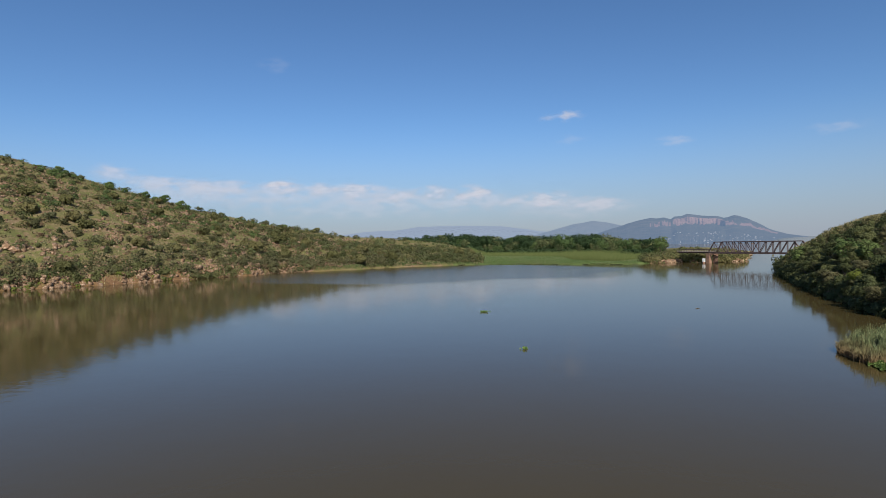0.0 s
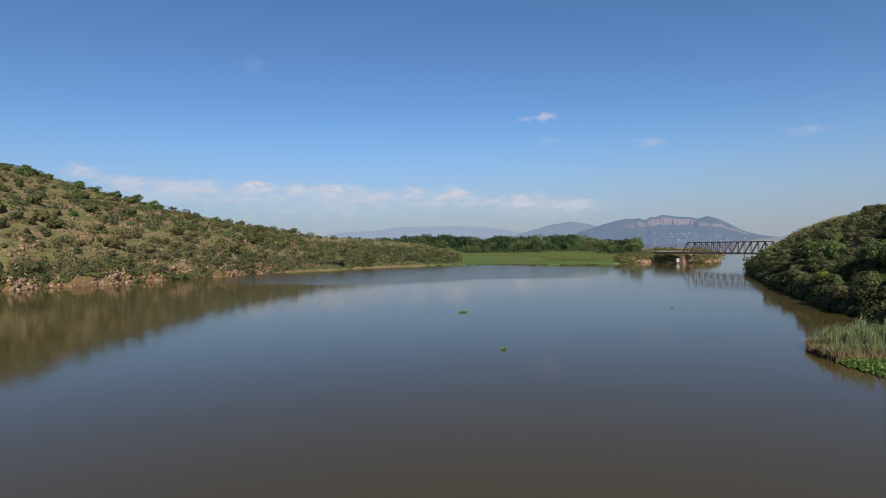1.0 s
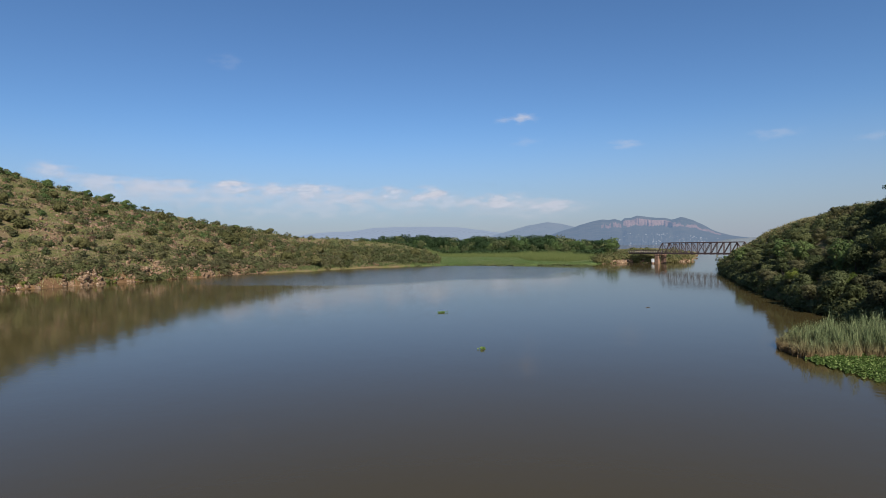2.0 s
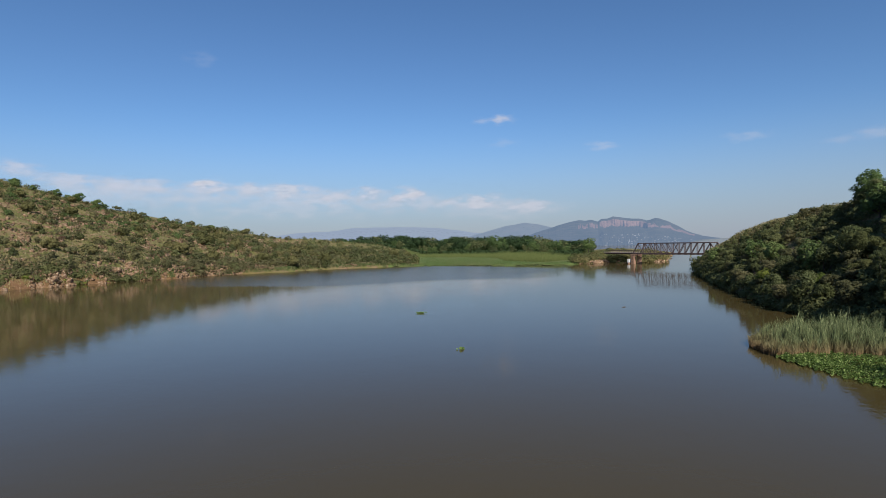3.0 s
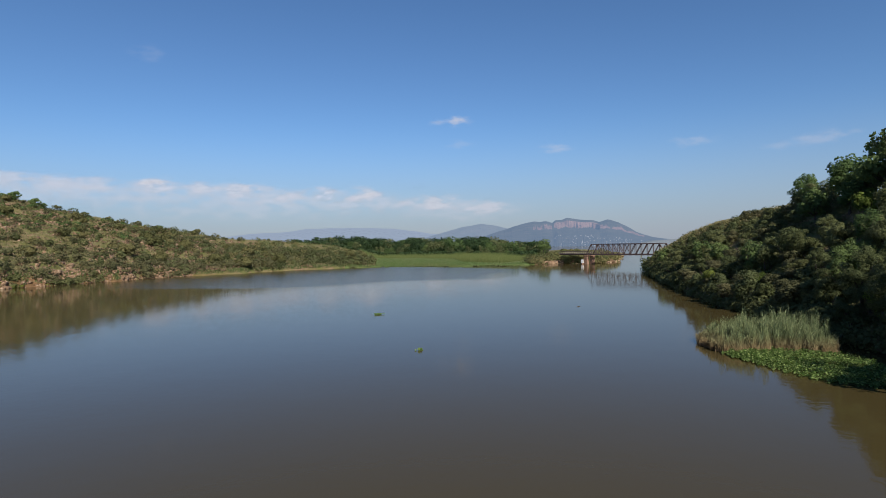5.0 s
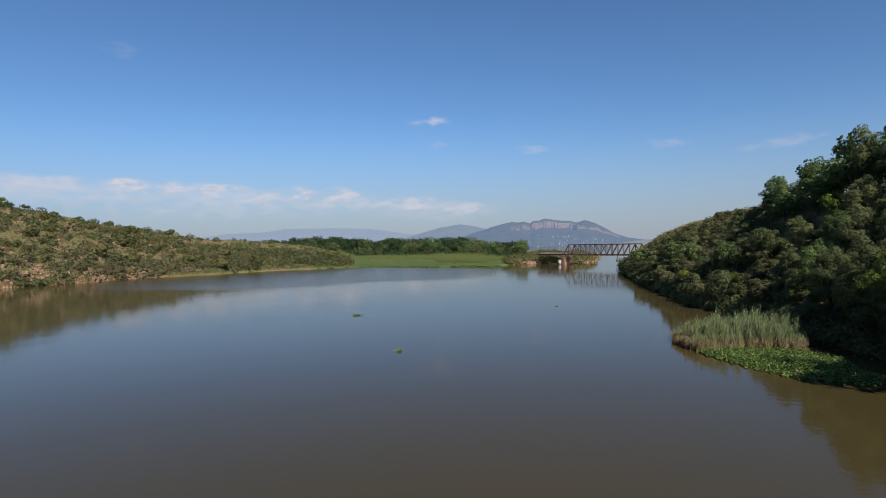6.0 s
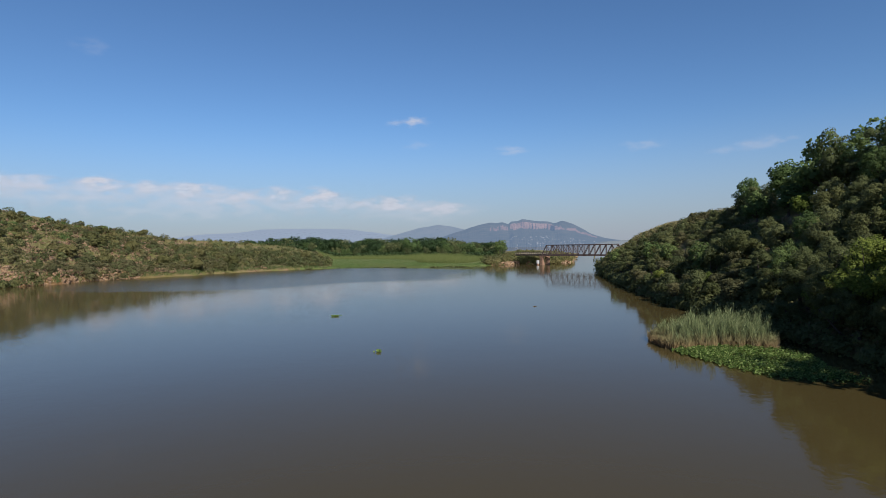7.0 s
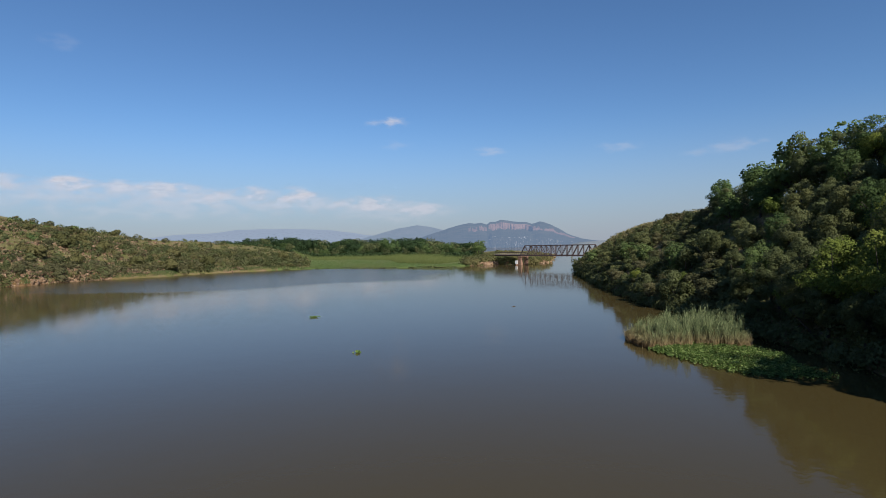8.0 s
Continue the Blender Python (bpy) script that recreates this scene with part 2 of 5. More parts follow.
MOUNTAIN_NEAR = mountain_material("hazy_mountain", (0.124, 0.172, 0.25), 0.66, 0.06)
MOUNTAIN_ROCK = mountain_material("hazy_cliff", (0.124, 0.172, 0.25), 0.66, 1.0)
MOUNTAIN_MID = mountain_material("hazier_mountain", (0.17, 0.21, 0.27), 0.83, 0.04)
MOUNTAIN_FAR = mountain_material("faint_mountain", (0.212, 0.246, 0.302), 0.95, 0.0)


# ---- building helpers ----
def mesh_of(name, verts, faces, material, smooth=False, normals=None):
    me = bpy.data.meshes.new(name)
    verts = np.asarray(verts, dtype=np.float32)
    if isinstance(faces, np.ndarray):
        k = faces.shape[1]
        me.vertices.add(len(verts))
        me.vertices.foreach_set("co", verts.ravel())
        me.loops.add(faces.size)
        me.loops.foreach_set("vertex_index", faces.astype(np.int32).ravel())
        me.polygons.add(len(faces))
        me.polygons.foreach_set("loop_start", np.arange(0, faces.size, k, dtype=np.int32))
        me.update(calc_edges=True)
    else:
        me.from_pydata(verts.tolist(), [], faces)
        me.update()
    for mat in material if isinstance(material, (list, tuple)) else (material,):
        me.materials.append(mat)
    if smooth:
        me.polygons.foreach_set("use_smooth", [True] * len(me.polygons))
    if normals is not None:
        # foliage shades as the rounded mass that it makes up, not card by card
        me.polygons.foreach_set("use_smooth", [True] * len(me.polygons))
        me.normals_split_custom_set_from_vertices(np.asarray(normals, dtype=np.float32))
    return me


def part(name, me, parent, label="", m=None):
    """A mesh object under a thing or under a part."""
    ob = new(name, me)
    ob.parent = parent
    if m is not None:
        ob.matrix_basis = m
    return tagged(ob, label) if label else ob


def bm_mesh(name, bm, material, smooth=False):
    me = bpy.data.meshes.new(name)
    bmesh.ops.recalc_face_normals(bm, faces=bm.faces)
    bm.to_mesh(me)
    bm.free()
    for mat in material if isinstance(material, (list, tuple)) else (material,):
        me.materials.append(mat)
    if smooth:
        me.polygons.foreach_set("use_smooth", [True] * len(me.polygons))
    return me


def beam_bm(bm, a, b, w, h, up=(0, 0, 1)):
    """A box bar from a to b, w wide and h high, added to bm."""
    a, b = Vector(a), Vector(b)
    d = (b - a).normalized()
    side = d.cross(Vector(up))
    side = side.normalized() if side.length > 1e-4 else Vector((1, 0, 0))
    top = side.cross(d).normalized()
    vs = []
    for e in (a, b):
        for s, t in ((-1, -1), (1, -1), (1, 1), (-1, 1)):
            vs.append(bm.verts.new(e + side * s * w / 2 + top * t * h / 2))
    for f in ((0, 1, 2, 3), (7, 6, 5, 4), (0, 4, 5, 1), (1, 5, 6, 2), (2, 6, 7, 3), (3, 7, 4, 0)):
        bm.faces.new([vs[i] for i in f])


def beam(name, a, b, w, h, material, parent, label="", bevel=0.0):
    bm = bmesh.new()
    beam_bm(bm, a, b, w, h)
    if bevel:
        bmesh.ops.bevel(bm, geom=bm.edges[:], offset=bevel, segments=1, affect="EDGES")
    return part(name, bm_mesh(name, bm, material), parent, label)


# ---- the lie of the land ----
def table(text):
    rows = [[float(v) for v in r.split()] for r in text.strip().splitlines()]
    return np.array(rows).T


# bearing, shore distance, crest distance, crest height
LEFT = table("""
-180 420 620 12
-120 260 420 40
-80 192 345 64
-60 184 345 64
-38 184 340 55.5
-32 187 335 45.5
-28 192 330 38.5
-23.5 198 325 31
-19.5 204 320 25
-16 213 318 20.3
-10.5 223 320 14.4
-5 234 330 11
-1 240 340 9
2.5 247 330 5
4.5 246 400 1.6
9.4 235 420 1.4
14 230 430 1.4
17.6 228 420 1.6
20.5 236 330 2.6
23 246 300 4.2
25.2 240 290 3.8
26.5 243 285 3.0
27.6 250 270 1.6
28.4 262 280 0.6
28.8 330 360 0.3
29.0 4895 4899 0.1
33 4895 4899 0.1
62 4895 4899 0.1
100 600 900 30
180 420 620 12""")
# bearing, shore, crest distance, crest height, far shore
RIGHT = table("""
30.2 400 410 0.1 420
30.7 176 190 1.8 235
31.3 156 190 3.6 262
32 140 190 5.0 285
33.3 120 188 6.9 320
34.6 106 182 9.8 350
37.2 89 168 13.1 380
39.2 83 156 15.0 400
42.2 74 136 15.0 430
45 66 116 15.2 460
48 60.5 103 15.4 480
52 54 94 16.4 520
56 49 88 18 600
60 42.5 86 20 700
64 38 84 22 800
70 34 80 24 900
90 30 78 26 1400
120 34 85 24 1400
150 60 120 20 900
172 200 300 12 700
180 420 620 12 900""")

wave_rng = np.random.RandomState(5)
WAVES = [(a, w, p) for a, w, p in zip(wave_rng.uniform(0, 6.28, 24), np.geomspace(0.012, 0.9, 24), wave_rng.uniform(0, 6.28, 24))]


def rough_ground(x, y):
    """Uneven relief, about one unit high, from waves of many lengths."""
    z = 0.0
    for i, (a, w, p) in enumerate(WAVES):
        b = a + 1.3
        z = z + np.sin((x * math.cos(a) + y * math.sin(a)) * w + p) * np.cos((x * math.cos(b) + y * math.sin(b)) * w * 0.8 + 2 * p) * (0.05 / w) ** 0.55
    return z * 0.45


def ground_z(x, y):
    x, y = np.asarray(x, float), np.asarray(y, float)
    az, r = np.degrees(np.arctan2(x, y)), np.hypot(x, y)
    jag = np.interp(az, np.linspace(-180, 180, len(JAG)), JAG)
    n = rough_ground(x, y)

    lip = np.interp(az, [-17, -11], [1.9, 0.9])

    def bank(rs, rc, zc, far=None):
        s = (r - rs) / np.maximum(rc - rs, 1)
        s1 = np.clip(s, 0, 1)
        body = zc * (0.9 * s1 + 0.1 * np.sin(s1 * math.pi / 2)) + (np.minimum(np.maximum(r - rs, 0) * 0.6, lip) - (lip - 0.9) * s1) * np.clip(zc / 8, 0.5, 1)
        if far is None:
            after = zc - (zc - 2) * np.clip((r - rc) / 900, 0, 1) ** 0.8
        else:
            after = zc * (1 - np.clip((r - rc) / np.maximum(far - rc, 1), 0, 1.2) ** 1.3) - np.maximum(r - far, 0) * 0.08
        rise = np.where(s > 1, after + 0.9 * np.clip(zc / 8, 0.5, 1), body)
        rise = rise + n * np.clip(rise / 6, 0, 1) * np.clip(zc / 12, 0.1, 1)
        return np.where(s < 0, np.maximum((r - rs) * 0.35, -3.0), rise)

    k = np.clip(r / 200, 0.3, 1.0)
    left = bank(np.interp(az, LEFT[0], LEFT[1]) + jag * 2.2, np.interp(az, LEFT[0], LEFT[2]), np.interp(az, LEFT[0], LEFT[3]))
    right = bank(np.interp(az, RIGHT[0], RIGHT[1], left=9e3) + jag * 1.6 * k, np.interp(az, RIGHT[0], RIGHT[2], left=9.1e3), np.interp(az, RIGHT[0], RIGHT[3], left=0), np.interp(az, RIGHT[0], RIGHT[4], left=9.2e3))
    inlet = (az > 17.5) & (az < 29.0) & (r > 300)
    left = np.where(inlet, np.minimum(left, 4 - (r - 390 - (az - 17.5) * -4) * 0.08), left)
    right = np.where((az < RIGHT[0][0]), -3.0, right)
    return np.maximum(np.maximum(left, right), -3.0)


JAG = np.convolve(wave_rng.normal(0, 1, 607), np.ones(3) / 1.7, "same")[3:604]


def build_ground():
    az = np.concatenate([np.arange(-180, -46, 3.0), np.arange(-46, 20, 0.5), np.arange(20, 34, 0.2), np.arange(34, 70, 0.5), np.arange(70, 180, 2.5)])
    r = np.concatenate([np.arange(18, 120, 1.8), np.arange(120, 460, 3.0), np.geomspace(460, 4900, 60)])
    A, R = np.meshgrid(np.radians(az), r)
    x, y = R * np.sin(A), R * np.cos(A)
    z = ground_z(x, y)
    na, nr = len(az), len(r)
    verts = np.stack([x, y, z], -1).reshape(-1, 3)
    i, j = np.meshgrid(np.arange(nr - 1), np.arange(na))
    k = (j + 1) % na
    faces = np.stack([i * na + j, i * na + k, (i + 1) * na + k, (i + 1) * na + j], -1).reshape(-1, 4)
    me = mesh_of("ground", verts, faces, [GROUND, MEADOW], True)
    mid = verts[faces].mean(1)
    maz, mr = np.degrees(np.arctan2(mid[:, 0], mid[:, 1])), np.hypot(mid[:, 0], mid[:, 1])
    wet = (maz > 2.0) & (maz < 21.5) & (mr < 1200) | (mid[:, 2] < 0.55) & (maz > 0.5) & (maz < 22)
    me.polygons.foreach_set("material_index", wet.astype(np.int32))
    return tagged(new("ground", me), "stony hillsides and marshy lake shore under bush", "ground", kind="structure")


build_ground()


def build_water():
    ring = [(4890 * math.sin(a), 4890 * math.cos(a), 0) for a in np.linspace(0, 2 * math.pi, 96, endpoint=False)]
    me = mesh_of("water", [(0, 0, 0)] + ring, [(0, i + 1, (i + 1) % 96 + 1)[::-1] for i in range(96)], WATER)
    return tagged(new("water", me), "calm silty brown lake mirroring sky and banks", "water", kind="structure")


build_water()


# ---- far mountains ----
def mountain(name, label, material, ridge, dist, depth, seed, rows=((0, 0), (0.3, 0.2), (0.7, 0.62), (1, 1)), cliff=None):
    """A ridge over a span of bearings; ridge: bearings and crest angles in degrees. rows: the front slope, as nearness to the crest and share of its height.
    cliff: bearings and how far bare rock breaks through there."""
    rng = np.random.RandomState(seed)
    az = np.arange(ridge[0][0], ridge[0][-1], 0.06 if cliff else 0.14)
    n = len(az)
    crest = EYE + dist * np.tan(np.radians(np.interp(az, ridge[0], ridge[1])))
    crest = np.maximum(crest + np.convolve(rng.normal(0, 1.4, n + 8), np.ones(9) / 4, "same")[4:-4] * np.clip(crest / 60, 0, 1), 1.0)
    gully = np.cumsum(rng.normal(0, 1, n))
    gully = np.convolve(gully - np.convolve(gully, np.ones(41) / 41, "same"), np.ones(7) / 7, "same")
    buttress = np.convolve(rng.normal(0, 1, n), np.ones(8) / 3, "same")
    bare = np.interp(az, *cliff) if cliff else np.zeros(n)
    t = np.unique(np.concatenate([np.linspace(0, 0.78, 20), np.linspace(0.78, 0.92, 15), np.linspace(0.92, 1, 5)]))
    q, share = np.array(rows).T
    soft = np.interp(t, q, share)
    steep = np.interp(t, [0, 0.3, 0.6, 0.79, 0.81, 0.9, 0.93, 1], [0, 0.16, 0.36, 0.56, 0.6, 0.84, 0.88, 1])
    back = np.linspace(0.08, 1, 9)
    near = np.interp(t, [0, 0.6, 0.79, 0.81, 0.9, 0.93, 1], [-1, -0.3, -0.065, -0.055, -0.05, -0.035, 0])
    level = np.interp(t, [0, 1], [-1, 0])
    verts = []
    for i in range(n):
        b = min(bare[i], 1.0)
        h = crest[i] * (soft * (1 - b) + steep * b)
        d = dist + depth * (level * (1 - b) + near * b)
        d = d + gully[i] * (9 if cliff else 2) * np.sin(t * math.pi) + b * buttress[i] * 11 * ((t > 0.79) & (t < 0.915)) + rng.normal(0, 2, len(t))
        h = h + b * rng.normal(0, 1.2, len(t)) * (t < 0.97)
        for dd, hh in [*zip(d, h), *((dist + v * 500, crest[i] * (1 - v * v)) for v in back)]:
            verts.append((dd * math.sin(radians(az[i])), dd * math.cos(radians(az[i])), hh - 2))
    m = len(t) + len(back)
    i, j = np.meshgrid(np.arange(n - 1), np.arange(m - 1))
    i, j = i.ravel(), j.ravel()
    faces = np.stack([i * m + j, i * m + m + j, i * m + m + j + 1, i * m + j + 1], -1)
    me = mesh_of(name, verts, faces, material, True)
    if cliff:
        low = 0.795 + 0.02 * buttress[i]
        high = np.where(bare[i] > 0.6, 0.912, 0.86 + 0.03 * buttress[i])
        at = t[np.minimum(j, len(t) - 1)]
        rock = (at > low) & (at < high) & (j < len(t)) & (bare[i] > 0.25 + 0.1 * buttress[i])
        me.polygons.foreach_set("material_index", rock.astype(np.int32))
    return tagged(new(name, me), label, "mountain", kind="structure")


mountain("mountain_range", "faint blue distant mountain ridge, its haze mixed in as glow", MOUNTAIN_FAR, table("""
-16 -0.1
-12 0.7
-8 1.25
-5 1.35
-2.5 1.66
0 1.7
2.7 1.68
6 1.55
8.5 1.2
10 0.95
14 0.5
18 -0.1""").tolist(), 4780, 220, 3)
mountain("mountain_shoulder", "blue rounded mountain shoulder, haze mixed in as glow", MOUNTAIN_MID, table("""
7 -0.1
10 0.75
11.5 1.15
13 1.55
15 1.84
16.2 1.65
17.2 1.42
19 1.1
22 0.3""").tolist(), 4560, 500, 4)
MAIN_RIDGE = table("""
13.5 -0.1
16.2 0.86
17.5 1.25
18.9 1.68
20.2 1.95
21.4 1.92
22.1 1.78
22.4 2.0
23.0 2.03
23.5 2.22
24.2 2.13
24.9 1.98
26.1 1.92
26.6 1.74
26.9 1.78
27.4 1.97
27.8 1.9
28.4 1.62
29.0 1.32
29.6 0.98
30.1 0.66
30.7 0.42
31.5 0.14
32.3 0.0
33.2 -0.12""").tolist()
MAIN_CLIFF = table("""
13.5 0
19.0 0.1
20.6 0.32
22.2 0.45
22.6 1
26.4 1
26.7 0.5
27.3 0.6
30.6 0.42
31.4 0""").tolist()
MAIN_ROWS = ((0, 0), (0.45, 0.05), (0.6, 0.16), (0.8, 0.52), (0.92, 0.84), (1, 1))
mountain("mountain_main", "flat-topped mountain with reddish cliffs, haze mixed in as glow", [MOUNTAIN_NEAR, MOUNTAIN_ROCK], MAIN_RIDGE, 4300, 3500, 5, MAIN_ROWS, MAIN_CLIFF)


def house_meshes():
    bm = bmesh.new()
    bmesh.ops.create_cube(bm, size=1.0)
    for v in bm.verts:
        v.co = (v.co.x * 13, v.co.y * 9, v.co.z * 5 + 2.5)
    wall = bm_mesh("wall", bm, FAR_WHITE)
    verts = [(-7, -5, 5), (7, -5, 5), (7, 5, 5), (-7, 5, 5), (-7, 0, 7.4), (7, 0, 7.4), (-7, -5, 4.7), (7, -5, 4.7), (7, 5, 4.7), (-7, 5, 4.7)]
    faces = [(0, 1, 5, 4), (2, 3, 4, 5), (0, 4, 3), (1, 2, 5), (6, 7, 1, 0), (7, 8, 2, 1), (8, 9, 3, 2), (9, 6, 0, 3), (6, 9, 8, 7)]
    return wall, mesh_of("roof", verts, faces, FAR_ROOF)


def village():
    """White houses on the lower slope of the main mountain."""
    rng = np.random.RandomState(6)
    wall, roof = house_meshes()
    dist, depth = 4300, 3500
    q, share = np.array(MAIN_ROWS).T
    steep = ((0, 0), (0.3, 0.16), (0.6, 0.36))
    for k in range(190):
        az = rng.choice([18.5, 20.5, 22.6, 24.6, 25.6, 26.8, 28.2, 29.2]) + rng.normal(0, 0.7)
        t = 0.02 + 0.32 * rng.uniform(0, 1) ** 1.4
        b = min(float(np.interp(az, *MAIN_CLIFF)), 1.0)
        crest = EYE + dist * math.tan(radians(np.interp(az, *MAIN_RIDGE)))
        h = crest * (np.interp(t, q, share) * (1 - b) + np.interp(t, *np.array(steep).T) * b)
        d = dist + depth * ((t - 1) * (1 - b) + np.interp(t, [0, 0.6], [-1, -0.3]) * b)
        x, y = polar(az, d)
        root = tagged(new("house"), "white house on the lower mountain slope", "house", "houses on the mountain slope")
        size = d / 2600 * rng.uniform(0.14, 0.4)
        root.matrix_basis = pose(x, y, h - 2.4, 0, 0, rng.uniform(-50, 50)) @ Matrix.Diagonal((size, size, size * 1.1, 1))
        part("wall", wall, root)
        part("roof", roof, root)


village()


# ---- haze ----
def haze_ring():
    """A glowing ring that paints haze low over the horizon, all round: densest at the skyline, gone some degrees up."""
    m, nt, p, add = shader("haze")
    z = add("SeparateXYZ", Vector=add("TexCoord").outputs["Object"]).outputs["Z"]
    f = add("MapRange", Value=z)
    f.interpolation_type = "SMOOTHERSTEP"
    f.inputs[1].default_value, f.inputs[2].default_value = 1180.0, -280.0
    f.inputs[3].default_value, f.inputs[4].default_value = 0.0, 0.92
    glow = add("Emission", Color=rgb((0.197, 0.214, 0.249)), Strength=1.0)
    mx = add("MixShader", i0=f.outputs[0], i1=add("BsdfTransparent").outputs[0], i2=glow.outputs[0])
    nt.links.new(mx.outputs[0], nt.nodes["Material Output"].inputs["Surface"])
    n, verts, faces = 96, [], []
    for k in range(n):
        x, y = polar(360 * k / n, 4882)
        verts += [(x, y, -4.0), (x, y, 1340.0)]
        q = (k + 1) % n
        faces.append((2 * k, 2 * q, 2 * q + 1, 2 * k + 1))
    ob = tagged(new("backdrop_haze", mesh_of("backdrop_haze", verts, faces, m, True)), "glowing backdrop ring that paints pale haze along the horizon", "haze", kind="structure")
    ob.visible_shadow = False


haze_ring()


# ---- clouds ----
def cloud_material():
    """Thin fair-weather cloud: billows of noise that fade out towards the edges of the sheet."""
    m, nt, p, add = shader("cloud")
    co = add("TexCoord").outputs["Object"]
    info = add("ObjectInfo").outputs["Random"]
    off = add("Math", i0=info, i1=90.0)
    off.operation = "MULTIPLY"
    sep = add("SeparateXYZ", Vector=co)
    vec = add("CombineXYZ", X=sep.outputs["X"], Y=off.outputs[0], Z=sep.outputs["Z"])
    stretch = add("VectorMath", i0=vec.outputs[0], i1=(0.007, 1.0, 0.018))
    stretch.operation = "MULTIPLY"
    n = add("TexNoise", Vector=stretch.outputs[0], Scale=1.0, Detail=5.0, Roughness=0.5)
    uv = add("TexCoord").outputs["UV"]
    mid = add("VectorMath", i0=uv, i1=(0.5, 0.42, 0.0))
    mid.operation = "DISTANCE"
    fall = add("MapRange", Value=mid.outputs["Value"])
    fall.interpolation_type = "SMOOTHSTEP"
    fall.inputs[1].default_value, fall.inputs[2].default_value = 0.5, 0.05
    billow = add("MapRange", Value=n.outputs[0])
    billow.inputs[1].default_value, billow.inputs[2].default_value = 0.3, 0.7
    billow.inputs[3].default_value, billow.inputs[4].default_value = -0.75, 0.75
    body = add("Math", i0=billow.outputs[0], i1=fall.outputs[0])
    body.operation = "ADD"
    inner = add("Math", i0=body.outputs[0], i1=fall.outputs[0])
    inner.operation = "MULTIPLY"
    thick = add("Attribute")
    thick.attribute_type, thick.attribute_name = "OBJECT", "density"
    a = add("MapRange", Value=inner.outputs[0])
    a.interpolation_type = "SMOOTHSTEP"
    a.inputs[1].default_value, a.inputs[2].default_value = 0.0, 1.25
    al = add("Math", i0=a.outputs[0], i1=thick.outputs["Fac"])
    al.operation = "MULTIPLY"
    # the sheets glow evenly in place of sunlight on the cloud
    glow = add("Emission", Color=rgb((0.66, 0.63, 0.65)), Strength=0.62)
    clear = add("BsdfTransparent")
    mx = add("MixShader", i0=al.outputs[0], i1=clear.outputs[0], i2=glow.outputs[0])
    nt.links.new(mx.outputs[0], nt.nodes["Material Output"].inputs["Surface"])
    return m


CLOUD = cloud_material()


def cloud(az, el, width, height, density):
    """A cloud far beyond the mountains; bearing, height angle and size in degrees."""
    d = 4850.0
    w, h = d * math.tan(radians(width / 2)), d * math.tan(radians(height / 2))
    n = 8
    verts, faces, uvs = [], [], []
    for j in range(n + 1):
        for i in range(n + 1):
            u, v = i / n, j / n
            verts.append(((2 * u - 1) * w, -0.06 * w * (1 - (2 * u - 1) ** 2), (2 * v - 1) * h))
            uvs.append((u, v))
    for j in range(n):
        for i in range(n):
            k = j * (n + 1) + i
            faces.append((k, k + 1, k + n + 2, k + n + 1))
    me = mesh_of("cloud", verts, faces, CLOUD)
    layer = me.uv_layers.new(name="UVMap")
    for loop in me.loops:
        layer.data[loop.index].uv = uvs[loop.vertex_index]
    ob = tagged(new("cloud", me), "small pale fair-weather cloud low over the horizon", "cloud", "clouds", "structure")
    ob["density"] = density
    ob.visible_shadow = False
    x, y = polar(az, d * math.cos(radians(el)))
    ob.matrix_world = pose(x, y, EYE + d * math.sin(radians(el)), el, 0, -az)
    return ob


# faint rows 26 degrees and wider paint the grey haze under the clouds
for row in table("""
-30.3 6.9 6.0 2.8 0.6
-26.5 6.1 11 2.6 0.6
-21.5 6.0 12 2.6 0.55
-15.9 6.0 7.4 2.6 0.95
-12 5.7 7 2.4 0.8
-8.4 5.6 9.5 2.7 0.85
-4.5 5.1 6 2.3 0.65
-1.2 5.3 7.5 2.5 0.8
3.0 5.2 8.5 2.7 0.95
10.4 4.3 13 2.7 0.8
15 3.7 11 2.5 0.6
-16 5.3 16 3.2 0.45
-6 4.9 18 3.2 0.5
4 4.4 18 3.2 0.45
-24 5.5 18 3.0 0.4
-8 4.4 44 5.0 0.3
12 3.6 26 4.2 0.25
-22 5.0 26 3.6 0.3
12.8 12.3 5.2 1.9 0.7
10.6 12.2 4 1.3 0.3
22.5 9.2 5.5 1.7 0.3
13 10 5.5 1.8 0.14
-16.3 17.3 5 2.6 0.09
45.5 8.4 10 2.0 0.24
42.5 7.9 7 1.6 0.17
35.2 9.0 7 1.8 0.22""").T.tolist():
    cloud(*row)


# ---- plants ----
def tube(points, radii, sides=6):
    """Vertices and quads of a tapered tube along the points."""
    pts = np.asarray(points, float)
    verts, faces = [], []
    for i, (p, rad) in enumerate(zip(pts, radii)):
        d = pts[min(i + 1, len(pts) - 1)] - pts[max(i - 1, 0)]
        d = d / (np.linalg.norm(d) + 1e-9)
        u = np.cross(d, (0.3, 1, 0.1))
        u /= np.linalg.norm(u)
        w = np.cross(d, u)
        for k in range(sides):
            a = 2 * math.pi * k / sides
            verts.append(p + rad * (math.cos(a) * u + math.sin(a) * w))
    for i in range(len(pts) - 1):
        for k in range(sides):
            q = (k + 1) % sides
            faces.append((i * sides + k, i * sides + q, (i + 1) * sides + q, (i + 1) * sides + k))
    return verts, faces


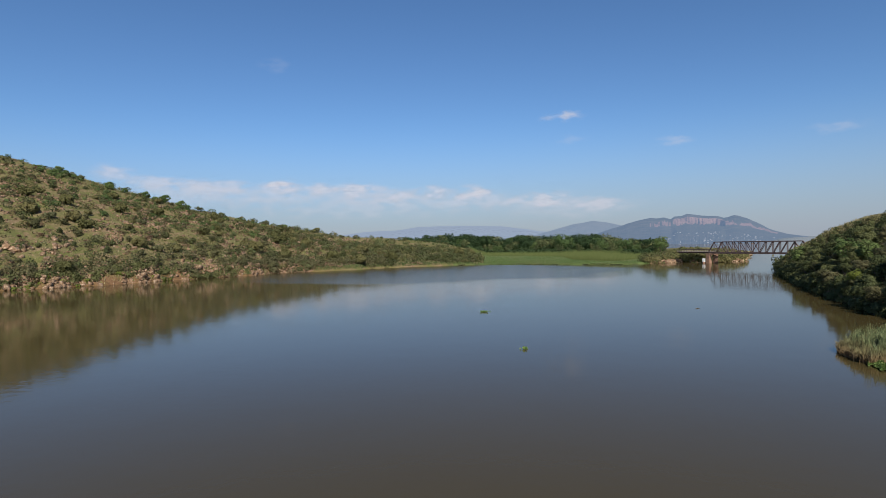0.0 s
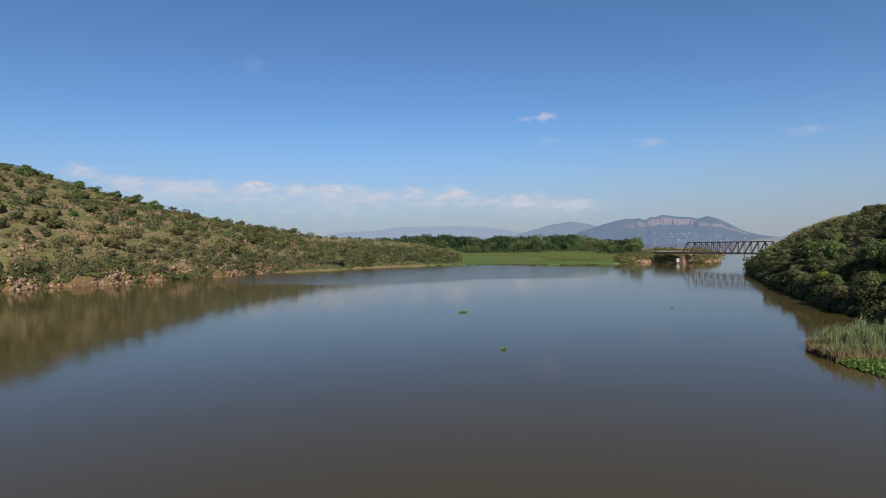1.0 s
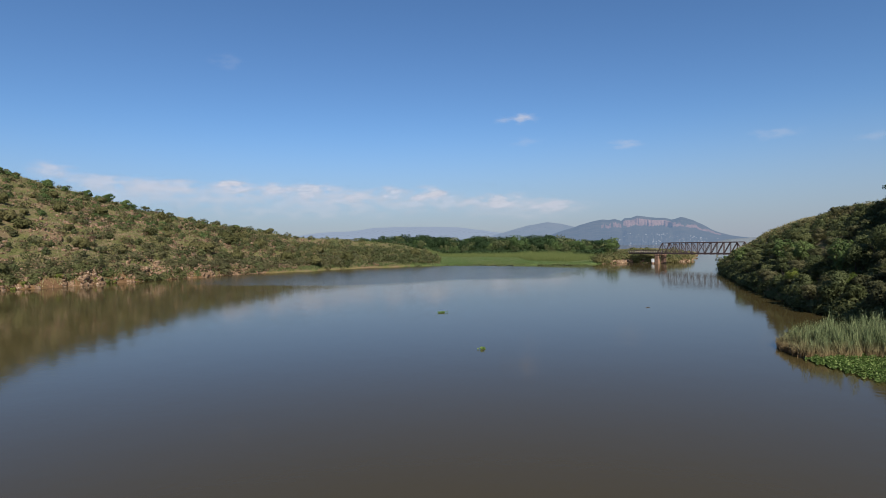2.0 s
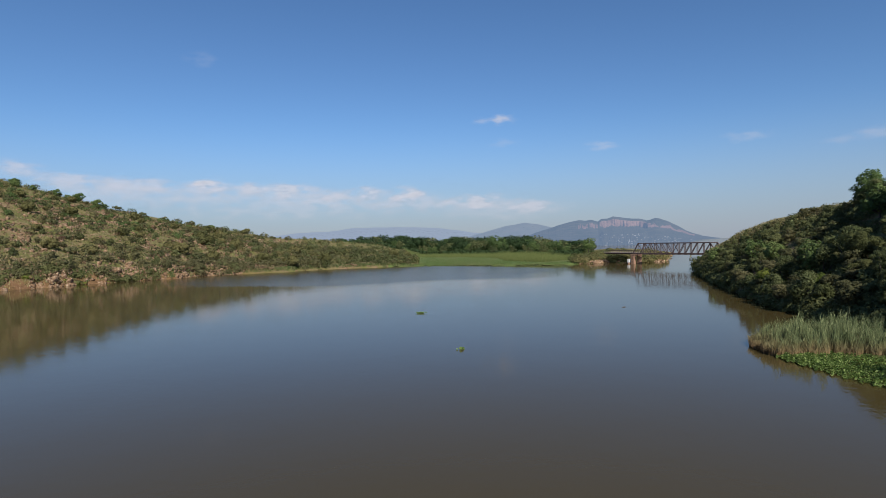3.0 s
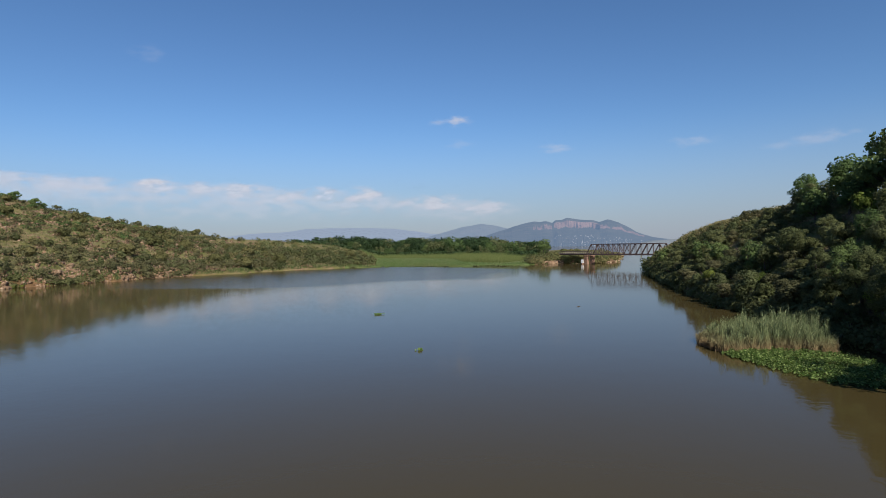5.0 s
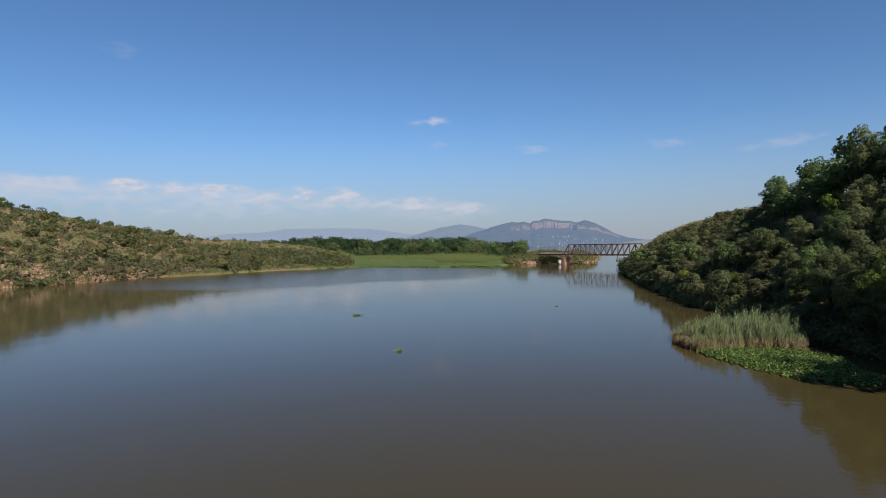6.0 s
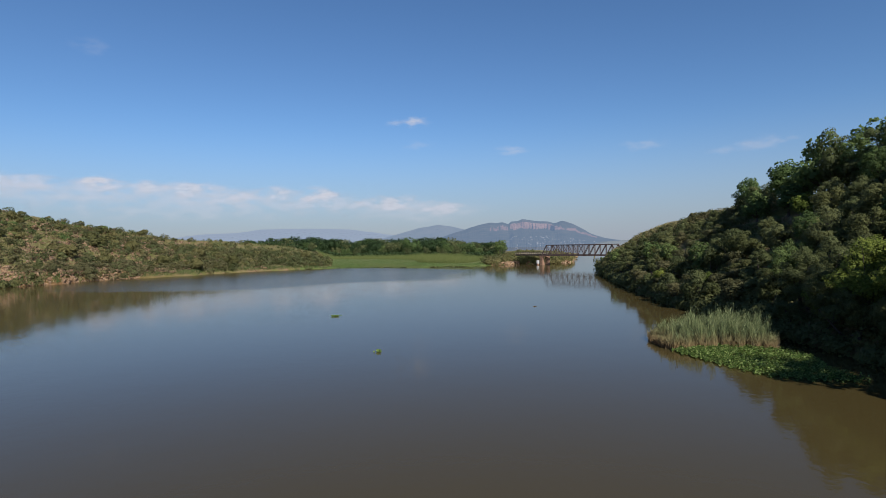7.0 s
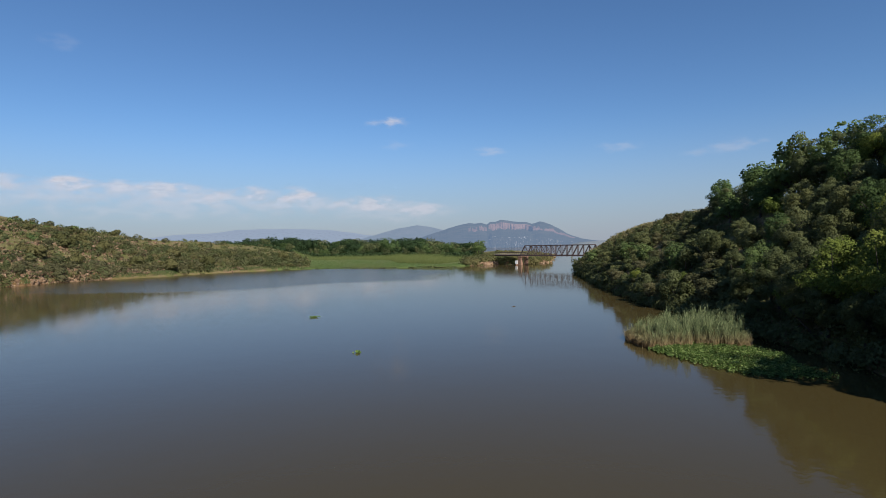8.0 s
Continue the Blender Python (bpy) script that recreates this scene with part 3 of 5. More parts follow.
def leaf_cloud(rng, centres, radii, n, size, up=0.35, flat=0.8, whole=None):
    """Folded leaf clumps through the outer part of several lobes: vertices, triangles and normals. whole: centre and radius of the crown."""
    w = radii ** 2 / np.sum(radii ** 2)
    which = rng.choice(len(radii), n, p=w)
    d = rng.normal(0, 1, (n, 3))
    d[:, 2] = d[:, 2] * 0.9 + up
    d /= np.linalg.norm(d, axis=1)[:, None]
    lump = 0.16 * np.sin(d[:, 0] * 5.1 + which * 1.7) * np.sin(d[:, 1] * 4.3 + which) + 0.10 * np.sin(d[:, 2] * 7 + which * 2.3)
    depth = (1.06 - 0.34 * rng.uniform(0, 1, n) ** 2) * (1 + lump)
    pos = centres[which] + d * (radii[which] * depth)[:, None] * (1, 1, flat)
    nrm = d * 0.9 + rng.normal(0, 0.45, (n, 3)) + (0, 0, 0.25)
    nrm /= np.linalg.norm(nrm, axis=1)[:, None]
    t = np.cross(nrm, rng.normal(0, 1, (n, 3)))
    t /= np.linalg.norm(t, axis=1)[:, None]
    b = np.cross(nrm, t)
    s = (size * rng.uniform(0.5, 1.3, n))[:, None]
    ratio = rng.uniform(0.6, 0.95, n)[:, None]
    a0, a2 = pos - t * s * 0.6, pos + t * s * 0.6
    a1, a3 = pos + b * s * ratio * 0.6 - nrm * s * 0.16, pos - b * s * ratio * 0.6 - nrm * s * 0.16
    verts = np.stack([a0, a3, a2, a1], 1).reshape(-1, 3)
    k = np.arange(n)[:, None] * 4
    faces = np.concatenate([k + (0, 1, 2), k + (0, 2, 3)], 1).reshape(-1, 3)
    soft = d * 0.9 + nrm * 0.22 + (0, 0, 0.15)
    if whole is not None:
        out = (pos - whole[:3]) / whole[3]
        soft = soft + out * 0.5
    soft /= np.linalg.norm(soft, axis=1)[:, None]
    return verts, faces, np.repeat(soft, 4, 0)


def tree(name, label, category, seed, width, height, clear, lobes, n, size, leaf, stems=1, flat=0.8):
    """A tree or bush at the origin: an Empty with trunk (with limbs) and crown."""
    rng = np.random.RandomState(seed)
    root = tagged(new(name), label, category)
    half = (height - clear) / 2
    c = rng.normal(0, 1, (lobes, 3))
    c /= np.linalg.norm(c, axis=1)[:, None]
    c *= rng.uniform(0.35, 1.0, (lobes, 1)) ** 0.5
    centres = c * (width * 0.34, width * 0.34, half * 0.62) + (0, 0, clear + half)
    radii = width * rng.uniform(0.55, 1.15, lobes) * 0.62 / lobes ** 0.45
    top, mid = np.argmax(centres[:, 2]), clear + half
    stretch = max(1.0, (height - radii[top] * flat - mid) / max(centres[top, 2] - mid, 0.1))
    centres[:, 2] = np.where(centres[:, 2] > mid, mid + (centres[:, 2] - mid) * stretch, centres[:, 2])
    verts, faces, base = [], [], 0
    for s in range(stems):
        lean = rng.normal(0, 0.12 if stems == 1 else 0.4, 2) * width * 0.4
        r0 = (0.035 * height + 0.05) / math.sqrt(stems)
        pts = [(lean[0] * q + rng.normal(0, 0.05), lean[1] * q + rng.normal(0, 0.05), (clear + half * 0.9) * q - 0.3 * (1 - q)) for q in (0, 0.3, 0.65, 1)]
        v, f = tube(pts, [r0, r0 * 0.8, r0 * 0.6, r0 * 0.35], 5)
        verts += v
        faces += [tuple(i + base for i in q) for q in f]
        base = len(verts)
        for k in range(lobes):
            if k % stems != s or k > (9 if lobes > 17 else 3):
                continue
            start = np.array(pts[1]) * 0.35 + np.array(pts[2]) * 0.65
            bend = (start + centres[k]) / 2 + (rng.normal(0, 0.2), rng.normal(0, 0.2), 0.15)
            v, f = tube([start, bend, centres[k]], [r0 * 0.26, r0 * 0.18, r0 * 0.07], 4)
            verts += v
            faces += [tuple(i + base for i in q) for q in f]
            base = len(verts)
    part("trunk", mesh_of("trunk", verts, faces, BARK, True), root)
    v, f, nv = leaf_cloud(rng, centres, radii, n, size, flat=flat, whole=(0, 0, clear + half * 0.7, width * 0.5))
    part("crown", mesh_of("crown", v, f, leaf, normals=nv), root)
    return root


def place(ob, x, y, scale, turn, sink=0.1, tall=1.0):
    z = float(ground_z(x, y))
    return Matrix.Translation((x, y, max(z, -0.2) - sink)) @ Matrix.Rotation(turn, 4, "Z") @ Matrix.Diagonal((scale, scale, scale * tall, 1))


def grow(protos, spots, rng, group, low=0.7, high=1.25):
    """Copies of the prototypes on the spots (x, y, scale, prototype index or None); the prototypes take the first spots."""
    used = set()
    for x, y, s, k in spots:
        k = rng.randint(len(protos)) if k is None else k
        m = place(protos[k], x, y, s * rng.uniform(low, high), rng.uniform(0, 6.28), tall=rng.uniform(0.85, 1.15))
        if k in used:
            ob = copy_thing(protos[k], m)
        else:
            ob = protos[k]
            ob.matrix_basis = m
            used.add(k)
        tagged(ob, group=group)
    for k in range(len(protos)):
        if k not in used:
            for o in (*protos[k].children_recursive, protos[k]):
                bpy.data.objects.remove(o)


def scatter(rng, n, az_range, inside, gap, tries=60):
    """Up to n spots, gap(r) metres apart, in a span of bearings; inside(az, r) says whether a spot is allowed."""
    out_spots, cells = [], {}
    for _ in range(n * tries):
        if len(out_spots) >= n:
            break
        az = rng.uniform(*az_range)
        r = inside(az, rng)
        if r is None:
            continue
        x, y = polar(az, r)
        g = gap
        cell = (int(x // g), int(y // g))
        if any((x - p) ** 2 + (y - q) ** 2 < g * g for i in (-1, 0, 1) for j in (-1, 0, 1) for p, q in cells.get((cell[0] + i, cell[1] + j), ())):
            continue
        cells.setdefault(cell, []).append((x, y))
        out_spots.append((x, y))
    return out_spots


# bushes on the sunny hill
rng = np.random.RandomState(11)
bushes = [
    tree("bush", "grey-green thorn bush on the stony slope", "bush", 21, 5.2, 3.4, 0.0, 13, 800, 0.54, LEAF_GREY, 3, 0.9),
    tree("bush", "olive-green rounded bush on the stony slope", "bush", 22, 5.0, 3.2, 0.0, 12, 800, 0.54, LEAF_OLIVE, 3, 0.9),
    tree("bush", "dark green dense bush on the hillside", "bush", 23, 5.6, 4.0, 0.1, 14, 820, 0.54, LEAF_DARK, 3, 0.9),
    tree("bush", "moss-green leafy bush on the hillside", "bush", 24, 5.2, 3.8, 0.1, 12, 820, 0.52, LEAF_MOSS, 2, 0.9),
    tree("bush", "sage-green spreading bush among dry grass", "bush", 25, 6.4, 3.4, 0.2, 15, 820, 0.54, LEAF_SAGE, 4, 0.8),
    tree("bush", "brownish half-bare bush on the stony slope", "bush", 26, 4.4, 3.0, 0.1, 9, 620, 0.42, LEAF_DRY, 4, 0.75),
]


def on_left(az, rng, a=0.0, b=1.02):
    rs, rc = np.interp(az, LEFT[0], LEFT[1]), np.interp(az, LEFT[0], LEFT[2])
    s = rng.uniform(a, b)
    if az > -10 and s > 0.62 and rng.uniform() < 0.62:
        s = a + (s - 0.62) * 1.4
    return rs + 1.2 + (rc - rs) * s


def stony(az, s):
    """Where bare rock breaks through the sunny slope."""
    return (np.sin(az * 0.9 + 1.0) * np.sin(s * 9 + az * 0.35) > 0.45) & (az < -12) & (s > 0.08)


def bushy(az, rng):
    """Dense above the bank and towards the low end, open on the grassy upper slope and on a few stony stretches."""
    r = on_left(az, rng)
    rs, rc = np.interp(az, LEFT[0], LEFT[1]), np.interp(az, LEFT[0], LEFT[2])
    s = (r - rs) / (rc - rs)
    chance = np.interp(s, [0.02, 0.05, 0.28, 0.45, 0.7, 1.0], [0.9, 1.0, 0.95, 0.6, 0.45, 0.6])
    chance += (1 - chance) * float(np.clip((az + 20) / 12, 0, 1))
    return r if rng.uniform() < chance * (0.4 if stony(az, s) else 1.0) else None


spots = []
for x, y in scatter(rng, 298, (-42, 3.8), bushy, 4.6):
    az = math.degrees(math.atan2(x, y))
    rs, rc = np.interp(az, LEFT[0], LEFT[1]), np.interp(az, LEFT[0], LEFT[2])
    s = (math.hypot(x, y) - rs) / (rc - rs)
    green = np.clip((az + 24) / 20, 0, 1)
    steep = np.array((0.40, 0.14, 0.16, 0.06, 0.12, 0.12)) if s < 0.32 else np.array((0.18, 0.28, 0.10, 0.24, 0.17, 0.03))
    k = int(rng.choice(6, p=steep * (1 - green) + np.array((0.34, 0.08, 0.22, 0.26, 0.09, 0.01)) * green))
    size = float(np.interp(s, [0.0, 0.3, 0.6, 0.95], [1.0, 0.95, 0.75, 0.6])) if az < -18 else float(np.interp(az, [-18, -10, 2], [0.95, 0.9, 0.8])) * (0.62 if s > 0.7 else 1.0)
    spots.append((x, y, size, k))
grow(bushes, spots, rng, "bushes on the sunny hill", 0.6, 1.35)
# taller trees along its crest
crest_trees = [
    tree("tree", "leafy green spreading tree on the hill crest", "tree", 27, 6.2, 4.0, 0.2, 20, 1300, 0.4, LEAF_GREEN, 2, 0.75),
    tree("tree", "olive thorn tree with a flat crown on the crest", "tree", 28, 5.2, 3.6, 0.9, 12, 700, 0.42, LEAF_SAGE, 2, 0.6),
]
crest_spots = []
for az, q, size, k in ((-26.2, 0.96, 1.0, 0), (-24.9, 0.95, 0.95, 0), (-23.4, 1.0, 0.8, 1), (-21.4, 1.0, 0.85, 1), (-19.7, 1.0, 0.75, 1), (-16.0, 0.97, 0.9, 1), (-10.1, 0.95, 0.7, 1), (-8.9, 0.93, 0.6, 1), (-30.5, 0.95, 0.8, 0), (-33.6, 0.96, 0.8, 1), *((a, rng.uniform(0.9, 1.0), rng.uniform(0.45, 0.85), int(rng.uniform() < 0.6)) for a in rng.uniform(-39, -13, 26))):
    rs, rc = np.interp(az, LEFT[0], LEFT[1]), np.interp(az, LEFT[0], LEFT[2])
    crest_spots.append((*polar(az, rs + (rc - rs) * q), size, k))
grow(crest_trees, crest_spots, rng, "trees on the sunny hill's crest", 0.95, 1.05)


def scrub(name, label, seed, n, az_range, spot, leaf, size, each, card, flat=0.75):
    """Low shrubs that nobody could count, joined into one mesh."""
    rng = np.random.RandomState(seed)
    az = rng.uniform(*az_range, n)
    r = np.array([spot(a, rng) for a in az])
    x, y = r * np.sin(np.radians(az)), r * np.cos(np.radians(az))
    keep = rough_ground(x * 1.7 + 40, y * 1.7) > rng.uniform(-4.5, 0.3, n)
    x, y = x[keep], y[keep]
    rad = rng.uniform(*size, len(x))
    c = np.column_stack([x, y, np.maximum(ground_z(x, y), 0) + rad * 0.45])
    v, f, nv = leaf_cloud(rng, c, rad, len(x) * each, card, up=0.45, flat=flat)
    return tagged(new(name, mesh_of(name, v, f, leaf, normals=nv)), label, "shrubs", kind="stuff")


scrub("scrub", "olive scrub scattered over the sunny slope", 71, 260, (-46, 4), on_left, LEAF_OLIVE, (0.8, 2.1), 72, 0.5)
scrub("scrub", "grey-green thorn scrub on the sunny slope", 72, 420, (-46, 3), on_left, LEAF_GREY, (0.8, 2.1), 72, 0.5)
scrub("scrub", "dry brownish undergrowth on the sunny slope", 73, 500, (-46, -14), on_left, LEAF_DRY, (0.4, 1.2), 40, 0.34)
scrub("scrub", "dark green low bushes on the sunny slope", 70, 210, (-46, 3), on_left, LEAF_DARK, (1.0, 2.5), 84, 0.52)
scrub("scrub", "moss-green undergrowth towards the low end of the slope", 74, 260, (-18, 4), on_left, LEAF_MOSS, (0.7, 2.0), 70, 0.48)
scrub("scrub", "fresh green undergrowth high on the slope", 69, 240, (-46, -18), lambda az, rng: on_left(az, rng, 0.45, 1.02), LEAF_GREEN, (0.6, 1.8), 100, 0.42)
scrub("scrub", "low tufts between the bushes of the sunny slope", 68, 1500, (-44, 4), on_left, LEAF_OLIVE, (0.35, 0.8), 8, 0.38)
scrub("scrub", "low sage-green tufts between the bushes of the sunny slope", 65, 1300, (-44, 4), on_left, LEAF_SAGE, (0.35, 0.85), 8, 0.38)
scrub("scrub", "low moss-green tufts at the low end of the slope", 64, 400, (-15, 4), on_left, LEAF_MOSS, (0.4, 0.9), 10, 0.38)
scrub("scrub", "low brown tufts between the bushes of the sunny slope", 66, 800, (-44, -12), on_left, LEAF_DRY, (0.25, 0.55), 7, 0.34)
scrub("bank_scrub", "grey-green bushes overhanging the eroded bank", 67, 300, (-46, -6), lambda az, rng: np.interp(az, LEFT[0], LEFT[1]) + 1.0 + 12 * rng.uniform(0, 1), LEAF_GREY, (0.8, 2.3), 90, 0.45)
scrub("bank_scrub", "dark green bushes low on the eroded bank", 63, 270, (-46, -20), lambda az, rng: np.interp(az, LEFT[0], LEFT[1]) + 0.4 + 4 * rng.uniform(0, 1), LEAF_DARK, (0.7, 1.7), 80, 0.42)
scrub("bank_scrub", "fresh green plants at the water's edge below the bank", 62, 46, (-46, -24), lambda az, rng: np.interp(az, LEFT[0], LEFT[1]) - 0.4 + 1.0 * rng.uniform(0, 1) + 0 * az, LEAF_BRIGHT, (0.4, 0.9), 60, 0.34)


# trees on the shaded hill
def shade_set(n, size):
    return [
        tree("tree", "dark green broadleaf tree on the shaded slope", "tree", 31, 7.0, 7.2, 1.0, 30, n, size, LEAF_DARK, 1, 0.85),
        tree("tree", "olive-green broadleaf tree on the shaded slope", "tree", 32, 6.4, 6.4, 0.8, 26, n, size * 0.95, LEAF_MOSS, 2, 0.8),
        tree("tree", "mid-green rounded tree on the shaded slope", "tree", 33, 7.4, 7.6, 1.0, 32, n, size, LEAF_GREEN, 1, 0.9),
        tree("tree", "dark green spreading tree on the shaded slope", "tree", 34, 8.2, 6.4, 1.2, 32, n, size, LEAF_DARK, 2, 0.75),
        tree("tree", "bright yellow-green tree near the water", "tree", 35, 6.6, 6.0, 0.5, 26, n, size * 0.95, LEAF_BRIGHT, 2, 0.85),
    ]


near_trees, shade_trees = shade_set(8200, 0.185), shade_set(1300, 0.44)


def on_right(az, rng, a=0.02, b=1.05):
    rs, rc = np.interp(az, RIGHT[0], RIGHT[1]), np.interp(az, RIGHT[0], RIGHT[2])
    return rs + 1.5 + (rc - rs) * rng.uniform(a, b)


def to_water(az, rng):
    rs, rc = np.interp(az, RIGHT[0], RIGHT[1]), np.interp(az, RIGHT[0], RIGHT[2])
    return rs - 0.8 + (rc - rs) * (0.76 if az < 43 else 0.95) * rng.uniform(0, 1) ** 1.7


rng = np.random.RandomState(12)
spots, near_spots = [], []
for x, y in scatter(rng, 255, (30.9, 86), on_right, 3.5):
    az, r = math.degrees(math.atan2(x, y)), math.hypot(x, y)
    rs, rc = np.interp(az, RIGHT[0], RIGHT[1]), np.interp(az, RIGHT[0], RIGHT[2])
    s = (r - rs) / (rc - rs)
    if az < 43 and (s > 0.52 or rng.uniform() < 0.55):
        continue
    size = float(np.interp(az, [31, 35, 40, 44, 48, 58, 64], [0.42, 0.52, 0.62, 0.74, 0.85, 0.95, 1.08])) * (0.82 if s > 0.6 and az < 49 else 1.0 if s > 0.3 else 0.85)
    # lighter leaf kinds up here stand in for sun on the upper slope
    lit_slope = az > 44 and s > 0.25
    if az > 46 and s < 0.05:
        continue
    k = 4 if rng.uniform() < (0.07 if lit_slope else 0.04) else int(rng.choice(4, p=(0.10, 0.40, 0.40, 0.10) if lit_slope else (0.33, 0.27, 0.17, 0.23)))
    (near_spots if 41 < az < 60 and r < 92 else spots).append((x, y, size, k))
# tall ones on the skyline: bearing, distance, height angle of the top, width, kind
skyline_trees = [
    tree("tree", "tall leafy green tree on the hill's skyline", "tree", 45, 7.0, 8.0, 0.6, 22, 7200, 0.185, LEAF_GREEN, 1, 0.9),
    tree("tree", "tall moss-green tree on the hill's skyline", "tree", 46, 7.0, 8.0, 0.6, 18, 6200, 0.19, LEAF_MOSS, 2, 0.9),
]
SKYLINE = ((43.75, 120, 5.15, 6.4, 0), (44.9, 116, 4.6, 6.0, 1), (46.9, 104, 5.95, 8.4, 0), (48.2, 102, 5.7, 7.0, 0), (50.25, 93, 8.75, 6.8, 1), (51.6, 92, 8.3, 8.0, 0), (53.4, 90, 8.9, 6.4, 1), (55.4, 88, 9.5, 8.0, 0), (57.5, 88, 9.8, 9.0, 1))
for i, (az, r, top, wide, k) in enumerate(SKYLINE):
    x, y = polar(az, r)
    z = float(ground_z(x, y))
    m = Matrix.Translation((x, y, z - 0.1)) @ Matrix.Rotation(i * 1.3, 4, "Z") @ Matrix.Diagonal((wide / 7, wide / 7, (EYE + r * math.tan(radians(top)) - z) / 8, 1))
    if k in (q[4] for q in SKYLINE[:i]):
        tagged(copy_thing(skyline_trees[k], Matrix()), group="trees on the skyline").matrix_basis = m
    else:
        tagged(skyline_trees[k], group="trees on the skyline").matrix_basis = m
# unseen trees beyond the right edge, added to shade the bank and water
for az, r, size, k in ((64, 43, 1.1, 3), (66.8, 42.5, 1.2, 0), (70, 42, 1.4, 2), (73, 41, 1.4, 0), (77, 40, 1.4, 0), (66, 49, 0.9, 3), (71, 48, 0.95, 0)):
    spots.append((*polar(az, r), size, k))
for az, r, size in ((36.4, 101, 0.6), (40.6, 87, 0.5)):
    near_spots.append((*polar(az, r), size, 4))
for az, r, size, k in ((45.2, 70, 0.7, 1), (46.8, 72, 0.8, 2), (44.0, 73, 0.6, 1), (48.3, 80, 0.8, 2), (46.0, 84, 0.75, 1)):
    near_spots.append((*polar(az, r), size, k))
grow(shade_trees, spots, rng, "trees on the shaded hill", 0.8, 1.2)
grow(near_trees, near_spots, rng, "trees on the shaded hill", 0.94, 1.06)
# broad trees on the lower slope
broad = [
    tree("tree", "broad yellow-green tree above the dark water's edge", "tree", 61, 8.6, 9.4, 0.7, 36, 12000, 0.165, LEAF_BRIGHT, 2, 0.8),
    tree("tree", "broad dark green tree above the water's edge", "tree", 62, 9.0, 9.0, 0.5, 34, 11000, 0.165, LEAF_DARK, 2, 0.8),
    tree("tree", "broad moss-green tree above the water's edge", "tree", 63, 7.6, 8.4, 0.5, 30, 10000, 0.16, LEAF_MOSS, 2, 0.8),
]
grow(broad, [(*polar(52.6, 58), 0.88, 0), (*polar(55.6, 54.5), 0.92, 0), (*polar(50.2, 63), 0.85, 2), (*polar(47.6, 67), 0.85, 2), (*polar(57.6, 60), 0.9, 1), (*polar(49.5, 74), 0.9, 2), (*polar(51.5, 57), 0.58, 2), (*polar(49.4, 61), 0.6, 1), (*polar(54.2, 53), 0.55, 1), (*polar(46.8, 64.5), 0.6, 2), (*polar(57.2, 50.5), 0.6, 1), (*polar(53.4, 62), 0.85, 2)], rng, "trees on the shaded hill", 0.97, 1.03)
tip_shrubs = [
    tree("shrub", "dark green dense shrub above the water", "shrub", 36, 5.0, 4.4, 0.3, 16, 1900, 0.25, LEAF_DARK, 3, 0.85),
    tree("shrub", "grey-green shrub above the water", "shrub", 37, 4.6, 3.8, 0.3, 14, 1800, 0.25, LEAF_GREY, 3, 0.8),
    tree("shrub", "moss-green shrub on the hill's tip", "shrub", 38, 5.2, 4.8, 0.3, 16, 1900, 0.25, LEAF_MOSS, 2, 0.9),
    tree("shrub", "leafy green shrub on the hill's tip", "shrub", 39, 4.6, 4.2, 0.3, 14, 1800, 0.25, LEAF_GREEN, 2, 0.9),
]


def on_tip(az, rng):
    return on_right(az, rng, 0.0, float(np.interp(az, [32, 33.5, 35, 40.5, 42, 43], [0.96, 0.93, 0.9, 0.88, 0.9, 0.95])))


tip_spots = []
for x, y in scatter(rng, 262, (30.75, 43), on_tip, 2.6):
    az = math.degrees(math.atan2(x, y))
    rs, rc = np.interp(az, RIGHT[0], RIGHT[1]), np.interp(az, RIGHT[0], RIGHT[2])
    high = float(np.interp((math.hypot(x, y) - rs) / (rc - rs), [0.25, 0.6, 0.9], [1.0, 0.76, 0.5]))
    tip_spots.append((x, y, high * float(np.interp(az, [30.7, 33, 38, 43], [0.55, 0.75, 0.9, 1.0])), int(rng.choice(4, p=(0.22, 0.34, 0.28, 0.16)))))
grow(tip_shrubs, tip_spots, rng, "shrubs on the hill's tip", 0.7, 1.2)
scrub("undergrowth", "dense dark green undergrowth on the shaded slope", 75, 400, (30.6, 45), to_water, LEAF_DARK, (0.5, 1.4), 80, 0.32)
scrub("undergrowth", "dark green undergrowth in the shade by the water", 88, 330, (45, 60), to_water, LEAF_DARK, (0.5, 1.4), 95, 0.235)
scrub("undergrowth", "moss-green shrubs between the trees of the crest", 89, 190, (43.5, 60), lambda az, rng: on_right(az, rng, 0.8, 1.08), LEAF_MOSS, (1.0, 2.0), 100, 0.28)
scrub("undergrowth", "low olive shrubs on the open crest", 59, 340, (32.5, 44), lambda az, rng: on_right(az, rng, 0.5, 1.0), LEAF_OLIVE, (0.35, 0.9), 46, 0.22)
scrub("undergrowth", "low dark shrubs on the open crest", 58, 200, (32.5, 44), lambda az, rng: on_right(az, rng, 0.5, 0.97), LEAF_DARK, (0.4, 1.0), 50, 0.22)
scrub("undergrowth", "olive undergrowth between the trees of the shaded slope", 76, 330, (30.6, 45), to_water, LEAF_MOSS, (0.5, 1.3), 80, 0.32)

# woods behind the marsh
rng = np.random.RandomState(13)
